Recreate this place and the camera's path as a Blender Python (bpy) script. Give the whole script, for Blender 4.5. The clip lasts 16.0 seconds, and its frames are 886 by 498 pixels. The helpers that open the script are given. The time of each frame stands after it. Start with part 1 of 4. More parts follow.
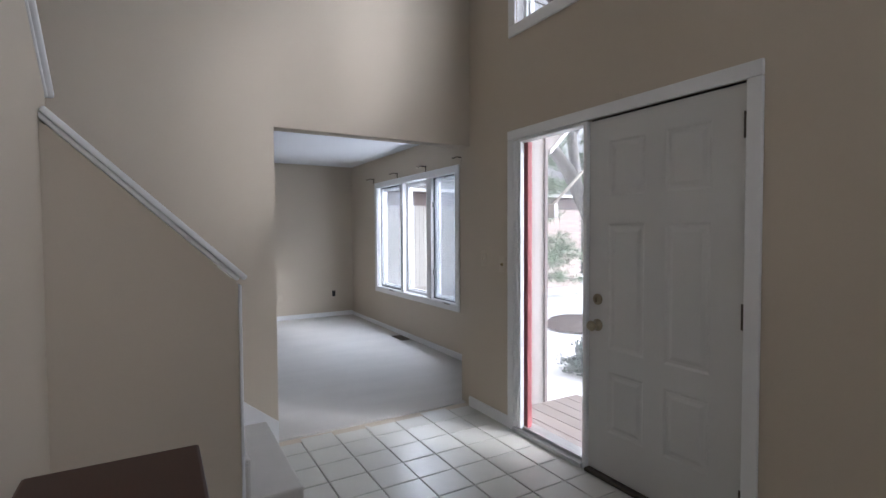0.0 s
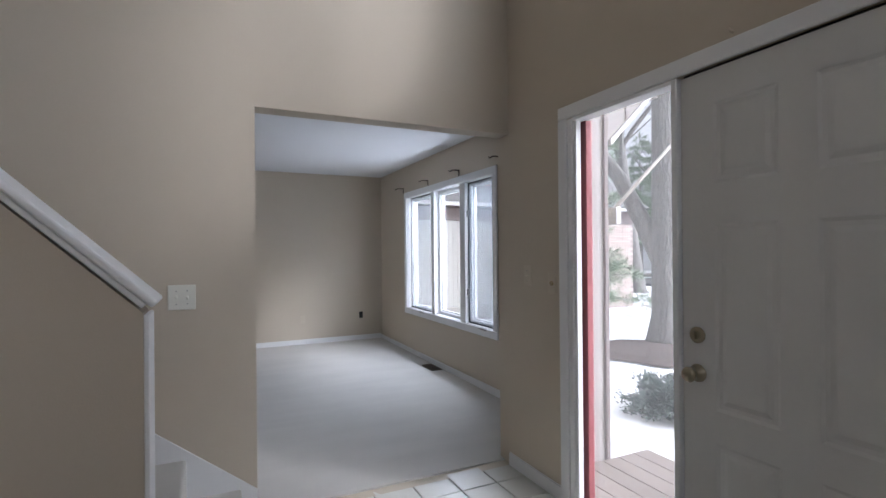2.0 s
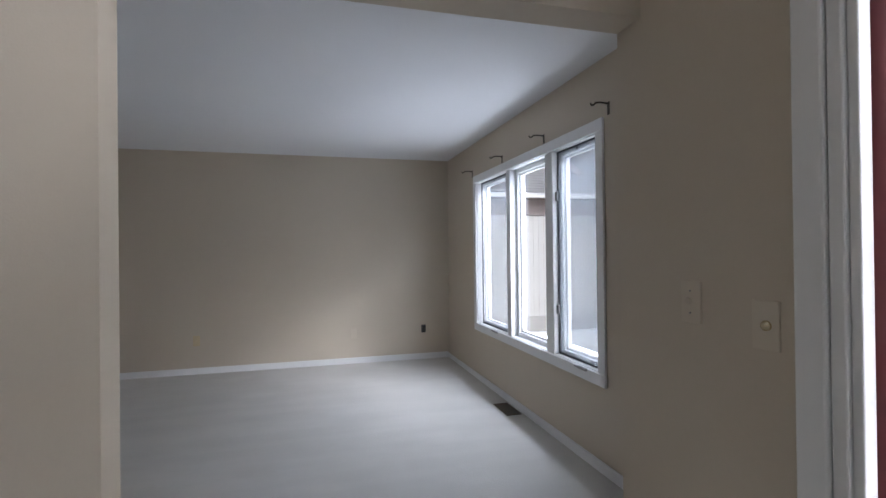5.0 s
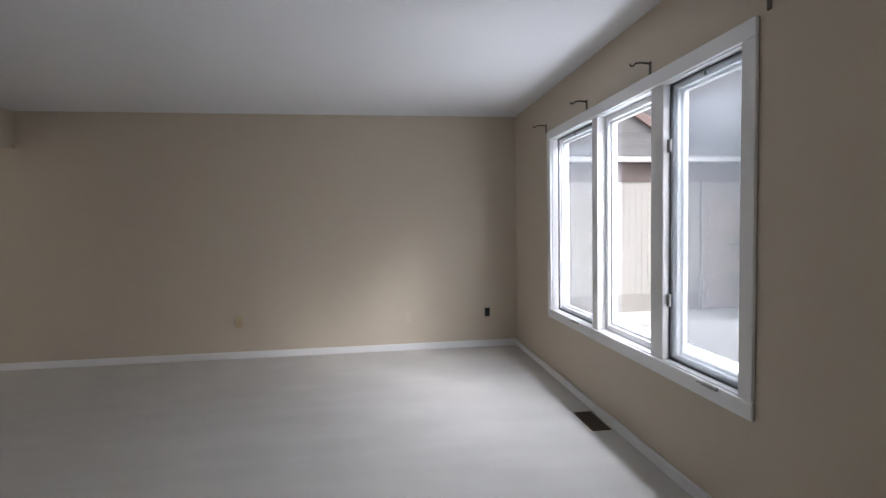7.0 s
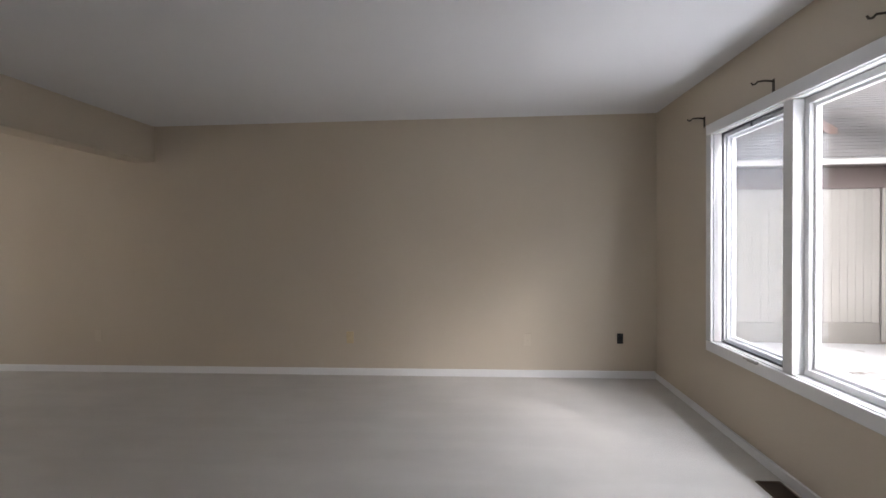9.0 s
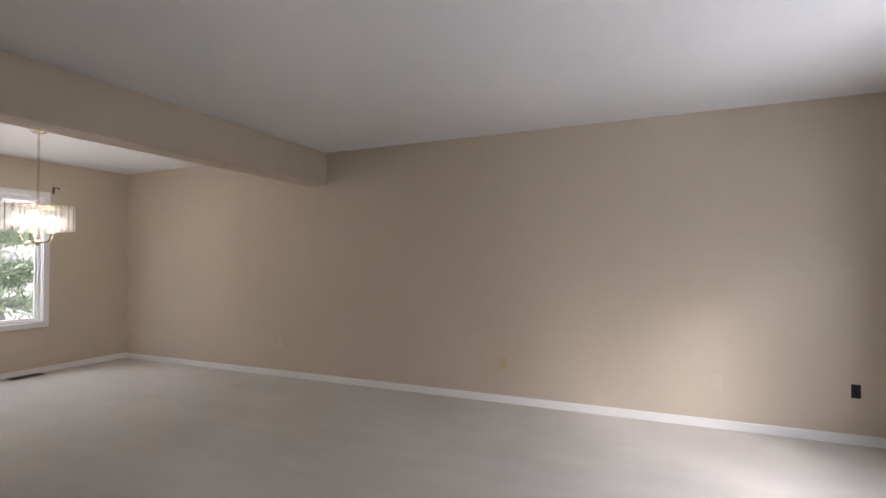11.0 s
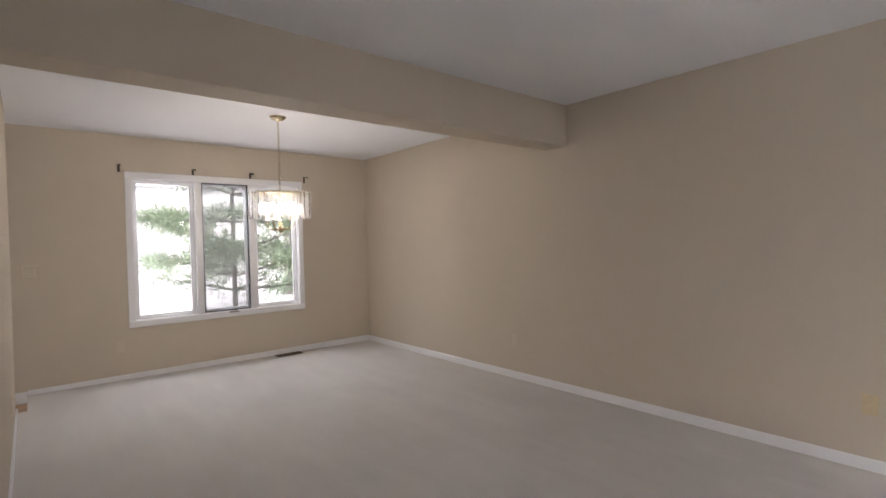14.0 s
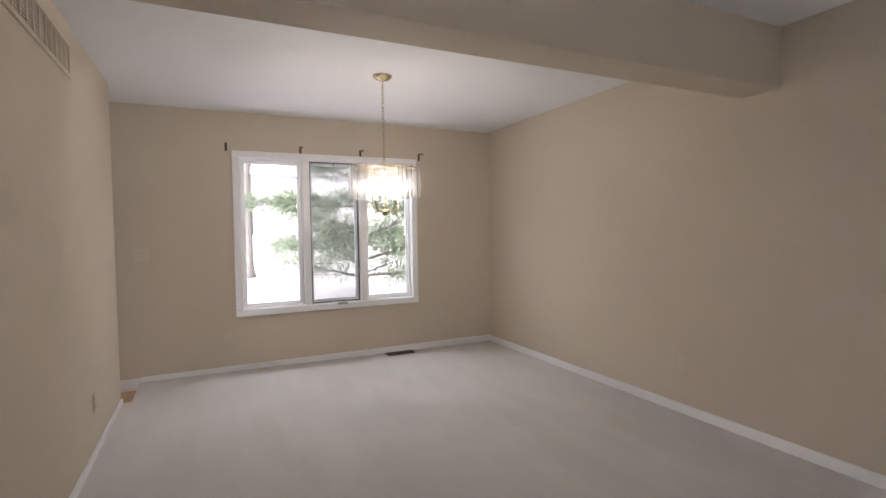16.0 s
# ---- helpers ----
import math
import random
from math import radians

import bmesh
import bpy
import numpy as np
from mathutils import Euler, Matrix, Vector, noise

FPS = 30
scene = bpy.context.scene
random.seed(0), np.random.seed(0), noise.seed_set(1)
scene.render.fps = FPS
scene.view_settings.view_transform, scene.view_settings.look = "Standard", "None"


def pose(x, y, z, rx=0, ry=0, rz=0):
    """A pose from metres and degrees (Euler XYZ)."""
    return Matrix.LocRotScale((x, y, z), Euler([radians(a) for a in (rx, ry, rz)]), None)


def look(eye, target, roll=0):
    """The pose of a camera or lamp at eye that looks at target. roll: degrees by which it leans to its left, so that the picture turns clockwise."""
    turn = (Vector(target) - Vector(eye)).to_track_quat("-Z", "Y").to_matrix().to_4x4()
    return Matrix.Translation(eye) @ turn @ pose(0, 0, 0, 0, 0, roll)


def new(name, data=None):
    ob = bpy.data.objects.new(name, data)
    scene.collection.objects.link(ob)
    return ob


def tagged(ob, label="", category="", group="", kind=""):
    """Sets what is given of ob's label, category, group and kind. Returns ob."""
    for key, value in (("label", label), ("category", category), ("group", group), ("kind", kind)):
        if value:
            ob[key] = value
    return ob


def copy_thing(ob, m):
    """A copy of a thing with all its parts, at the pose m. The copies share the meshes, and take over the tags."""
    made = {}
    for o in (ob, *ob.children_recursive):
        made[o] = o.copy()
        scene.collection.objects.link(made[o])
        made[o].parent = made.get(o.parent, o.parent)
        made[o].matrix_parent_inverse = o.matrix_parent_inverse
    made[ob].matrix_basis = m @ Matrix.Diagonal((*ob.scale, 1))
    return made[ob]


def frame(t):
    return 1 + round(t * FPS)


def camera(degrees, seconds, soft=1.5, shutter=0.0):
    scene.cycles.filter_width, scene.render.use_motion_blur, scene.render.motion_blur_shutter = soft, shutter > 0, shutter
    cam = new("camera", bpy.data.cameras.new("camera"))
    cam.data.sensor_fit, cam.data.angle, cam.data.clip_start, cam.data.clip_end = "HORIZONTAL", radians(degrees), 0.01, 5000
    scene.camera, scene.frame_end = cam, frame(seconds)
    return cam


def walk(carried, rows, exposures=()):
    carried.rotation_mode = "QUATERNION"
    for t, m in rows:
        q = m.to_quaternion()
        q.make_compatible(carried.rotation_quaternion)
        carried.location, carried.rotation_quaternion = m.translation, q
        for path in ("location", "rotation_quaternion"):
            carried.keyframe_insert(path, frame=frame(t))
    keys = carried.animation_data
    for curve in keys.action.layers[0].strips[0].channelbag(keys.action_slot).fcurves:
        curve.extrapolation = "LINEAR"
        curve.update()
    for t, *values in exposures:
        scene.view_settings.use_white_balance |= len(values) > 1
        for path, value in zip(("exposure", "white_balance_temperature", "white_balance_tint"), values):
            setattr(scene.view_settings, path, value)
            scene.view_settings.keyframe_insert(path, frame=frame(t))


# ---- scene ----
cam = camera(84.3, 16.0)
PATH = [
    (0, (-2.773, -7.726, 1.382), (-1.767, -5.999, 1.312), -0.3),
    (0.5, (-2.682, -7.612, 1.336), (-1.709, -5.866, 1.288), -0.1),
    (1, (-2.558, -7.44, 1.327), (-1.618, -5.675, 1.293), -0.3),
    (1.5, (-2.44, -7.273, 1.329), (-1.539, -5.487, 1.315), -0.5),
    (2, (-2.325, -7.075, 1.33), (-1.469, -5.268, 1.337), -0.5),
    (2.5, (-2.197, -6.863, 1.313), (-1.389, -5.033, 1.336), -0.5),
    (3, (-2.064, -6.643, 1.311), (-1.318, -4.788, 1.35), -0.5),
    (3.5, (-1.947, -6.427, 1.32), (-1.261, -4.549, 1.368), -0.5),
    (4, (-1.837, -6.219, 1.324), (-1.208, -4.321, 1.375), -0.5),
    (6.5, (-1.486, -5.223, 1.322), (-1.141, -3.254, 1.244), -1.0),
    (7, (-1.463, -5.045, 1.318), (-1.198, -3.065, 1.222), -1.0),
    (7.5, (-1.476, -4.893, 1.323), (-1.289, -2.905, 1.216), -0.9),
    (8, (-1.493, -4.781, 1.329), (-1.405, -2.785, 1.234), -0.8),
    (8.5, (-1.507, -4.657, 1.321), (-1.541, -2.659, 1.246), -0.6),
    (9, (-1.603, -4.574, 1.309), (-1.752, -2.58, 1.273), -0.5),
    (11.5, (-1.561, -4.101, 1.314), (-2.524, -2.349, 1.364), 0.0),
    (12, (-1.693, -3.967, 1.33), (-2.795, -2.299, 1.368), -0.1),
    (12.5, (-1.836, -3.882, 1.332), (-3.052, -2.293, 1.354), -0.8),
    (13, (-1.959, -3.666, 1.336), (-3.299, -2.18, 1.348), -1.0),
    (13.5, (-2.139, -3.565, 1.331), (-3.577, -2.175, 1.32), -1.2),
    (14, (-2.306, -3.449, 1.332), (-3.834, -2.159, 1.3), -1.4),
    (14.5, (-2.482, -3.316, 1.319), (-4.093, -2.131, 1.268), -1.5),
    (15, (-2.655, -3.176, 1.315), (-4.345, -2.108, 1.258), -1.4),
    (15.5, (-2.876, -3.074, 1.321), (-4.626, -2.107, 1.252), -1.2),
    (16, (-3.069, -2.938, 1.325), (-4.871, -2.075, 1.25), -0.9),
]
walk(cam, [(t, look(eye, target, roll)) for t, eye, target, roll in PATH],
     exposures=[(0, 0.45, 5780, 14), (4, 0.32, 5780, 13), (7, 0.5, 6200, 15), (9, 0.48, 6500, 16), (11.5, 1.13, 6550, 19), (16, 1.17, 6500, 19)])

# ---- world, sun, large lights ----
SUN_EL, SUN_AZ = radians(31), radians(136)   # azimuth clockwise from +y
world = bpy.data.worlds.new("overcast_sky")
scene.world = world
world.use_nodes = True
wn = world.node_tree
sky = wn.nodes.new("ShaderNodeTexSky")
sky.sky_type = "NISHITA"
sky.sun_disc = False
sky.sun_elevation, sky.sun_rotation = SUN_EL, SUN_AZ
sky.air_density, sky.dust_density, sky.ozone_density = 1.0, 6.0, 1.0
hsv = wn.nodes.new("ShaderNodeHueSaturation")
hsv.inputs["Saturation"].default_value = 0.12
hsv.inputs["Value"].default_value = 1.5
wn.links.new(sky.outputs[0], hsv.inputs["Color"])
wn.links.new(hsv.outputs[0], wn.nodes["Background"].inputs["Color"])
wn.nodes["Background"].inputs["Strength"].default_value = 0.15

sun_data = bpy.data.lights.new("sun", "SUN")
sun_data.energy, sun_data.angle, sun_data.color = 0.55, radians(8), (1.0, 0.985, 0.96)
sun = new("sun", sun_data)
sx, sy = math.sin(SUN_AZ), math.cos(SUN_AZ)
sun.matrix_world = look((sx * 30, sy * 30, 30 * math.tan(SUN_EL)), (0, 0, 0))


def window_light(name, eye, target, w, h, power, colour=(0.86, 0.93, 1.0)):
    """An area lamp standing in for sky or snow light at an opening."""
    d = bpy.data.lights.new(name, "AREA")
    d.shape, d.size, d.size_y, d.energy, d.color = "RECTANGLE", w, h, power, colour
    ob = new(name, d)
    ob.matrix_world = look(eye, target)
    return ob


window_light("living_window_skylight", (0.5, -2.14, 2.36), (-3.0, -2.14, 1.0), 2.2, 0.3, 70)
window_light("living_window_snowlight", (0.6, -2.14, 0.28), (-2.4, -2.14, 2.4), 2.2, 0.4, 26)
window_light("dining_window_skylight", (-8.5, -1.82, 2.36), (-4.5, -1.82, 1.1), 1.75, 0.3, 24)
window_light("dining_window_snowlight", (-8.6, -1.82, 0.28), (-5.6, -1.82, 2.4), 1.75, 0.4, 7)
window_light("upper_window_skylight", (-0.50, -5.84, 3.68), (-3.5, -5.6, 2.6), 1.42, 0.95, 9)
# Added lamp for the brighter kitchen passage; its window is assumed, unseen.
window_light("kitchen_added_light", (-6.7, -6.62, 1.5), (-6.7, -3, 1.2), 1.6, 1.1, 5)
# Added fill for the foyer, set in an invented opening in the south wall.
window_light("foyer_south_added_light", (-1.9, -9.72, 3.1), (-1.9, -5.0, 1.2), 1.5, 1.3, 4)


# ---- materials ----
def mat(name, colour, rough=0.6, metal=0.0, grain=0.0, grain_scale=60.0, bump=0.0, bump_scale=300.0, blotch=0.06, blotch_scale=1.5,
        island=False, obj_random=0.0, spec=0.5, stretch=(1, 1, 1)):
    m = bpy.data.materials.new(name)
    m.use_nodes = True
    nt = m.node_tree
    b = nt.nodes["Principled BSDF"]
    b.inputs["Roughness"].default_value, b.inputs["Metallic"].default_value = rough, metal
    b.inputs["Specular IOR Level"].default_value = spec
    geo = nt.nodes.new("ShaderNodeTexCoord")
    mp = nt.nodes.new("ShaderNodeMapping")
    mp.inputs["Scale"].default_value = stretch
    nt.links.new(geo.outputs["Object"], mp.inputs["Vector"])
    n1 = nt.nodes.new("ShaderNodeTexNoise")
    n1.inputs["Scale"].default_value, n1.inputs["Detail"].default_value = blotch_scale, 3
    n2 = nt.nodes.new("ShaderNodeTexNoise")
    n2.inputs["Scale"].default_value, n2.inputs["Detail"].default_value = grain_scale, 2
    for n in (n1, n2):
        nt.links.new(mp.outputs[0], n.inputs["Vector"])
    add = nt.nodes.new("ShaderNodeMath")
    add.operation = "MULTIPLY_ADD"
    add.inputs[1].default_value, add.inputs[2].default_value = blotch * 2, 1 - blotch
    nt.links.new(n1.outputs["Fac"], add.inputs[0])
    add2 = nt.nodes.new("ShaderNodeMath")
    add2.operation = "MULTIPLY_ADD"
    add2.inputs[1].default_value = grain * 2
    nt.links.new(n2.outputs["Fac"], add2.inputs[0])
    sub = nt.nodes.new("ShaderNodeMath")
    sub.operation = "SUBTRACT"
    sub.inputs[1].default_value = grain
    nt.links.new(add.outputs[0], sub.inputs[0])
    nt.links.new(sub.outputs[0], add2.inputs[2])
    last = add2
    if obj_random or island:
        src = nt.nodes.new("ShaderNodeNewGeometry") if island else nt.nodes.new("ShaderNodeObjectInfo")
        rnd = nt.nodes.new("ShaderNodeMath")
        rnd.operation = "MULTIPLY_ADD"
        amount = obj_random or 0.12
        rnd.inputs[1].default_value, rnd.inputs[2].default_value = amount * 2, 1 - amount
        nt.links.new(src.outputs["Random Per Island" if island else "Random"], rnd.inputs[0])
        mul = nt.nodes.new("ShaderNodeMath")
        mul.operation = "MULTIPLY"
        nt.links.new(rnd.outputs[0], mul.inputs[0])
        nt.links.new(add2.outputs[0], mul.inputs[1])
        last = mul
    col = nt.nodes.new("ShaderNodeVectorMath")
    col.operation = "SCALE"
    col.inputs[0].default_value = colour
    nt.links.new(last.outputs[0], col.inputs["Scale"])
    nt.links.new(col.outputs[0], b.inputs["Base Color"])
    if bump:
        nb = nt.nodes.new("ShaderNodeTexNoise")
        nb.inputs["Scale"].default_value, nb.inputs["Detail"].default_value = bump_scale, 3
        nt.links.new(mp.outputs[0], nb.inputs["Vector"])
        bp = nt.nodes.new("ShaderNodeBump")
        bp.inputs["Strength"].default_value, bp.inputs["Distance"].default_value = bump, 0.004
        nt.links.new(nb.outputs["Fac"], bp.inputs["Height"])
        nt.links.new(bp.outputs[0], b.inputs["Normal"])
    return m


def glass_mat(name, tint=(1, 1, 1), rough=0.0):
    m = bpy.data.materials.new(name)
    m.use_nodes = True
    b = m.node_tree.nodes["Principled BSDF"]
    b.inputs["Base Color"].default_value = (*tint, 1)
    b.inputs["Roughness"].default_value = rough
    b.inputs["Transmission Weight"].default_value = 1.0
    b.inputs["IOR"].default_value = 1.45
    return m


def screen_mat(name, colour, cover, through_light):
    """Fine mesh: open between its threads, which reflect and pass on some of the daylight."""
    m = bpy.data.materials.new(name)
    m.use_nodes = True
    nt = m.node_tree
    out = nt.nodes["Material Output"]
    d = nt.nodes["Principled BSDF"]
    d.inputs["Base Color"].default_value = (*colour, 1)
    d.inputs["Roughness"].default_value = 0.7
    tl = nt.nodes.new("ShaderNodeBsdfTranslucent")
    tl.inputs["Color"].default_value = (*colour, 1)
    thread = nt.nodes.new("ShaderNodeMixShader")
    thread.inputs["Fac"].default_value = through_light
    nt.links.new(d.outputs[0], thread.inputs[1])
    nt.links.new(tl.outputs[0], thread.inputs[2])
    t = nt.nodes.new("ShaderNodeBsdfTransparent")
    mix = nt.nodes.new("ShaderNodeMixShader")
    mix.inputs["Fac"].default_value = cover
    nt.links.new(t.outputs[0], mix.inputs[1])
    nt.links.new(thread.outputs[0], mix.inputs[2])
    nt.links.new(mix.outputs[0], out.inputs["Surface"])
    return m


def glow_mat(name, colour, strength):
    m = bpy.data.materials.new(name)
    m.use_nodes = True
    b = m.node_tree.nodes["Principled BSDF"]
    b.inputs["Base Color"].default_value = (*colour, 1)
    b.inputs["Emission Color"].default_value = (*colour, 1)
    b.inputs["Emission Strength"].default_value = strength
    return m


WALL = mat("tan_wall_paint", (0.56, 0.49, 0.395), 0.75, grain=0.015, grain_scale=90, bump=0.12, bump_scale=160, blotch=0.035, blotch_scale=1.2, spec=0.25)
CEIL = mat("white_ceiling_paint", (0.74, 0.74, 0.75), 0.9, grain=0.02, grain_scale=120, bump=0.2, bump_scale=120, blotch=0.02, spec=0.2)
TRIM = mat("white_trim_paint", (0.78, 0.78, 0.78), 0.35, grain=0.01, bump=0.05, bump_scale=80, blotch=0.03, blotch_scale=4)
DOORW = mat("white_door_paint", (0.62, 0.61, 0.59), 0.42, grain=0.015, bump=0.06, bump_scale=120, blotch=0.03, blotch_scale=3)
CARPET = mat("light_grey_beige_carpet", (0.63, 0.605, 0.57), 0.95, grain=0.12, grain_scale=420, bump=0.7, bump_scale=500, blotch=0.075, blotch_scale=3.0, spec=0.1, stretch=(0.8, 1.1, 1))
TILE = mat("cream_ceramic_tile", (0.58, 0.57, 0.52), 0.28, grain=0.03, grain_scale=60, bump=0.05, bump_scale=60, blotch=0.08, blotch_scale=7, obj_random=0.05)
GROUT = mat("grey_brown_grout", (0.27, 0.245, 0.215), 0.9, grain=0.1, grain_scale=200, bump=0.3)
WOODFL = mat("honey_oak_planks", (0.36, 0.19, 0.085), 0.35, grain=0.12, grain_scale=40, bump=0.05, obj_random=0.15, stretch=(1, 8, 1))
MAHOG = mat("dark_mahogany", (0.042, 0.014, 0.009), 0.3, grain=0.25, grain_scale=30, bump=0.06, bump_scale=60, blotch=0.15, stretch=(8, 1, 8))
BRASS = mat("aged_brass", (0.58, 0.50, 0.34), 0.25, metal=1.0, grain=0.05, blotch=0.1, blotch_scale=20)
PEWTER = mat("tarnished_brass", (0.36, 0.31, 0.22), 0.35, metal=1.0, grain=0.06, blotch=0.15, blotch_scale=25)
DARKBR = mat("dark_bronze", (0.09, 0.075, 0.06), 0.4, metal=0.8, grain=0.05, blotch=0.1, blotch_scale=20)
STEELH = mat("satin_hardware_metal", (0.35, 0.34, 0.33), 0.35, metal=0.9, grain=0.04, blotch=0.08, blotch_scale=15)
DARKMET = mat("dark_screen_frame", (0.045, 0.045, 0.05), 0.5, grain=0.05, blotch=0.1)
PLATE = mat("ivory_plastic_plate", (0.74, 0.73, 0.66), 0.4, grain=0.01, blotch=0.03)
PLATEY = mat("ochre_stained_plate", (0.58, 0.47, 0.29), 0.5, grain=0.02, blotch=0.12, blotch_scale=30)
PLATEP = mat("painted_over_plate", (0.58, 0.51, 0.41), 0.6, grain=0.01, blotch=0.03)
BLACKP = mat("black_plastic", (0.012, 0.012, 0.013), 0.4, blotch=0.1)
VENTM = mat("brown_floor_register_metal", (0.10, 0.07, 0.045), 0.45, metal=0.4, blotch=0.1)
# Red paled so the colour itself holds the haze of the glass.
REDP = mat("hazed_red_paint", (0.34, 0.10, 0.105), 0.5, grain=0.05, grain_scale=30, blotch=0.12, blotch_scale=6)
ALU = mat("aluminium_sill", (0.55, 0.55, 0.54), 0.35, metal=0.8, blotch=0.08)
EXTW = mat("greige_exterior_siding", (0.26, 0.235, 0.22), 0.7, grain=0.05, bump=0.2, bump_scale=60, blotch=0.08)
SIDING = mat("cream_white_siding", (0.40, 0.39, 0.365), 0.65, grain=0.05, grain_scale=20, bump=0.1, obj_random=0.03, stretch=(6, 6, 1))
FASCIA = mat("brown_grey_fascia_paint", (0.16, 0.125, 0.12), 0.6, grain=0.05, blotch=0.1)
SHINGLE = mat("weathered_grey_shingle", (0.21, 0.205, 0.21), 0.9, grain=0.25, grain_scale=30, bump=0.5, bump_scale=60, blotch=0.1, obj_random=0.1)
RAKE = mat("faded_rust_rake_board", (0.24, 0.165, 0.15), 0.6, grain=0.08, blotch=0.1)
BRICK = mat("pale_pink_brick", (0.50, 0.41, 0.37), 0.85, grain=0.12, grain_scale=50, bump=0.3, island=True)
CONC = mat("grey_concrete", (0.30, 0.29, 0.27), 0.9, grain=0.1, bump=0.3, blotch=0.15)
DECK = mat("weathered_deck_board", (0.24, 0.195, 0.175), 0.75, grain=0.15, grain_scale=25, bump=0.2, bump_scale=50, obj_random=0.1, stretch=(10, 1, 1))
ASPH = mat("grey_asphalt", (0.10, 0.10, 0.105), 0.9, grain=0.2, grain_scale=40, bump=0.4, blotch=0.2, blotch_scale=0.6)
MULCH = mat("brown_bark_mulch", (0.12, 0.09, 0.08), 0.95, grain=0.6, grain_scale=30, bump=0.9, bump_scale=40, blotch=0.2)
BARK = mat("grey_furrowed_bark", (0.20, 0.19, 0.18), 0.9, grain=0.3, grain_scale=22, bump=1.0, bump_scale=26, blotch=0.2, stretch=(1, 1, 0.25))
NEEDLE = mat("blue_green_needles", (0.24, 0.31, 0.21), 0.7, island=True, obj_random=0.3, blotch=0.2)
JUNIP = mat("dusty_green_juniper", (0.08, 0.11, 0.095), 0.75, island=True, obj_random=0.35, blotch=0.2)
FLAGR = mat("red_flag_cloth", (0.46, 0.07, 0.085), 0.8, grain=0.05, grain_scale=300)
FLAGW = mat("white_flag_cloth", (0.75, 0.74, 0.73), 0.8, grain=0.03, grain_scale=300)
FLAGB = mat("navy_flag_cloth", (0.02, 0.03, 0.11), 0.8, grain=0.05, grain_scale=300)
POLEM = mat("white_flagpole", (0.50, 0.47, 0.42), 0.4, blotch=0.08)
FARW = mat("far_white_house_siding", (0.62, 0.62, 0.62), 0.7, blotch=0.1)
FARR = mat("far_red_barn_siding", (0.26, 0.06, 0.05), 0.7, blotch=0.1)
ROOFS = mat("snow_dusted_roof", (0.50, 0.50, 0.52), 0.9, blotch=0.2)
FARGL = mat("far_dark_window", (0.30, 0.31, 0.33), 0.15, blotch=0.1)
GLASS = glass_mat("clear_window_glass")
CRYSTAL = glass_mat("clear_chandelier_glass", (1.0, 1.0, 1.0), 0.14)
# Sparse translucent white that imitates milky glare over the sidelight.
HAZE = screen_mat("sidelight_haze", (0.8, 0.8, 0.8), 0.03, 1.0)
SCREEN = screen_mat("grey_insect_screen", (0.46, 0.50, 0.54), 0.38, 0.05)
SCREEN3 = screen_mat("thin_grey_insect_screen", (0.46, 0.50, 0.54), 0.22, 0.03)
SCREEN2 = screen_mat("dark_insect_screen", (0.30, 0.32, 0.32), 0.32, 0.05)
BULB = glow_mat("warm_lit_bulb", (1.0, 0.92, 0.80), 75.0)

for rough_mat, deep in ((BARK, 0.05), (MULCH, 0.04), (CARPET, 0.006)):
    for nd in rough_mat.node_tree.nodes:
        if nd.bl_idname == "ShaderNodeBump":
            nd.inputs["Distance"].default_value = deep

# faint brushed tracks in the carpet pile
_nt = CARPET.node_tree
_b = _nt.nodes["Principled BSDF"]
_src = _b.inputs["Base Color"].links[0].from_socket
_tc = _nt.nodes.new("ShaderNodeTexCoord")
_mp = _nt.nodes.new("ShaderNodeMapping")
_mp.inputs["Rotation"].default_value = (0, 0, 0.45)
_mp.inputs["Scale"].default_value = (0.7, 4.2, 1)
_nz = _nt.nodes.new("ShaderNodeTexNoise")
_nz.inputs["Scale"].default_value, _nz.inputs["Detail"].default_value = 1.3, 2
_rg = _nt.nodes.new("ShaderNodeMapRange")
_rg.inputs["From Min"].default_value, _rg.inputs["From Max"].default_value = 0.42, 0.58
_rg.inputs["To Min"].default_value, _rg.inputs["To Max"].default_value = 0.982, 1.014
_sc = _nt.nodes.new("ShaderNodeVectorMath")
_sc.operation = "SCALE"
_nt.links.new(_tc.outputs["Object"], _mp.inputs["Vector"])
_nt.links.new(_mp.outputs[0], _nz.inputs["Vector"])
_nt.links.new(_nz.outputs["Fac"], _rg.inputs["Value"])
_nt.links.new(_src, _sc.inputs[0])
_nt.links.new(_rg.outputs[0], _sc.inputs["Scale"])
_nt.links.new(_sc.outputs[0], _b.inputs["Base Color"])

# snow with thin worn patches of dead grass
SNOW = mat("patchy_snow", (0.80, 0.81, 0.83), 0.7, grain=0.03, grain_scale=20, bump=0.5, bump_scale=6, blotch=0.05, blotch_scale=0.8)
_nt = SNOW.node_tree
_b = _nt.nodes["Principled BSDF"]
_src = _b.inputs["Base Color"].links[0].from_socket
_tc = _nt.nodes.new("ShaderNodeTexCoord")
_nz = _nt.nodes.new("ShaderNodeTexNoise")
_nz.inputs["Scale"].default_value, _nz.inputs["Detail"].default_value, _nz.inputs["Roughness"].default_value = 0.75, 8, 0.68
_rp = _nt.nodes.new("ShaderNodeValToRGB")
_rp.color_ramp.elements[0].position, _rp.color_ramp.elements[1].position = 0.60, 0.66
_mx = _nt.nodes.new("ShaderNodeMix")
_mx.data_type = "RGBA"
_nt.links.new(_tc.outputs["Object"], _nz.inputs["Vector"])
_nt.links.new(_nz.outputs["Fac"], _rp.inputs["Fac"])
_nt.links.new(_rp.outputs["Color"], _mx.inputs["Factor"])
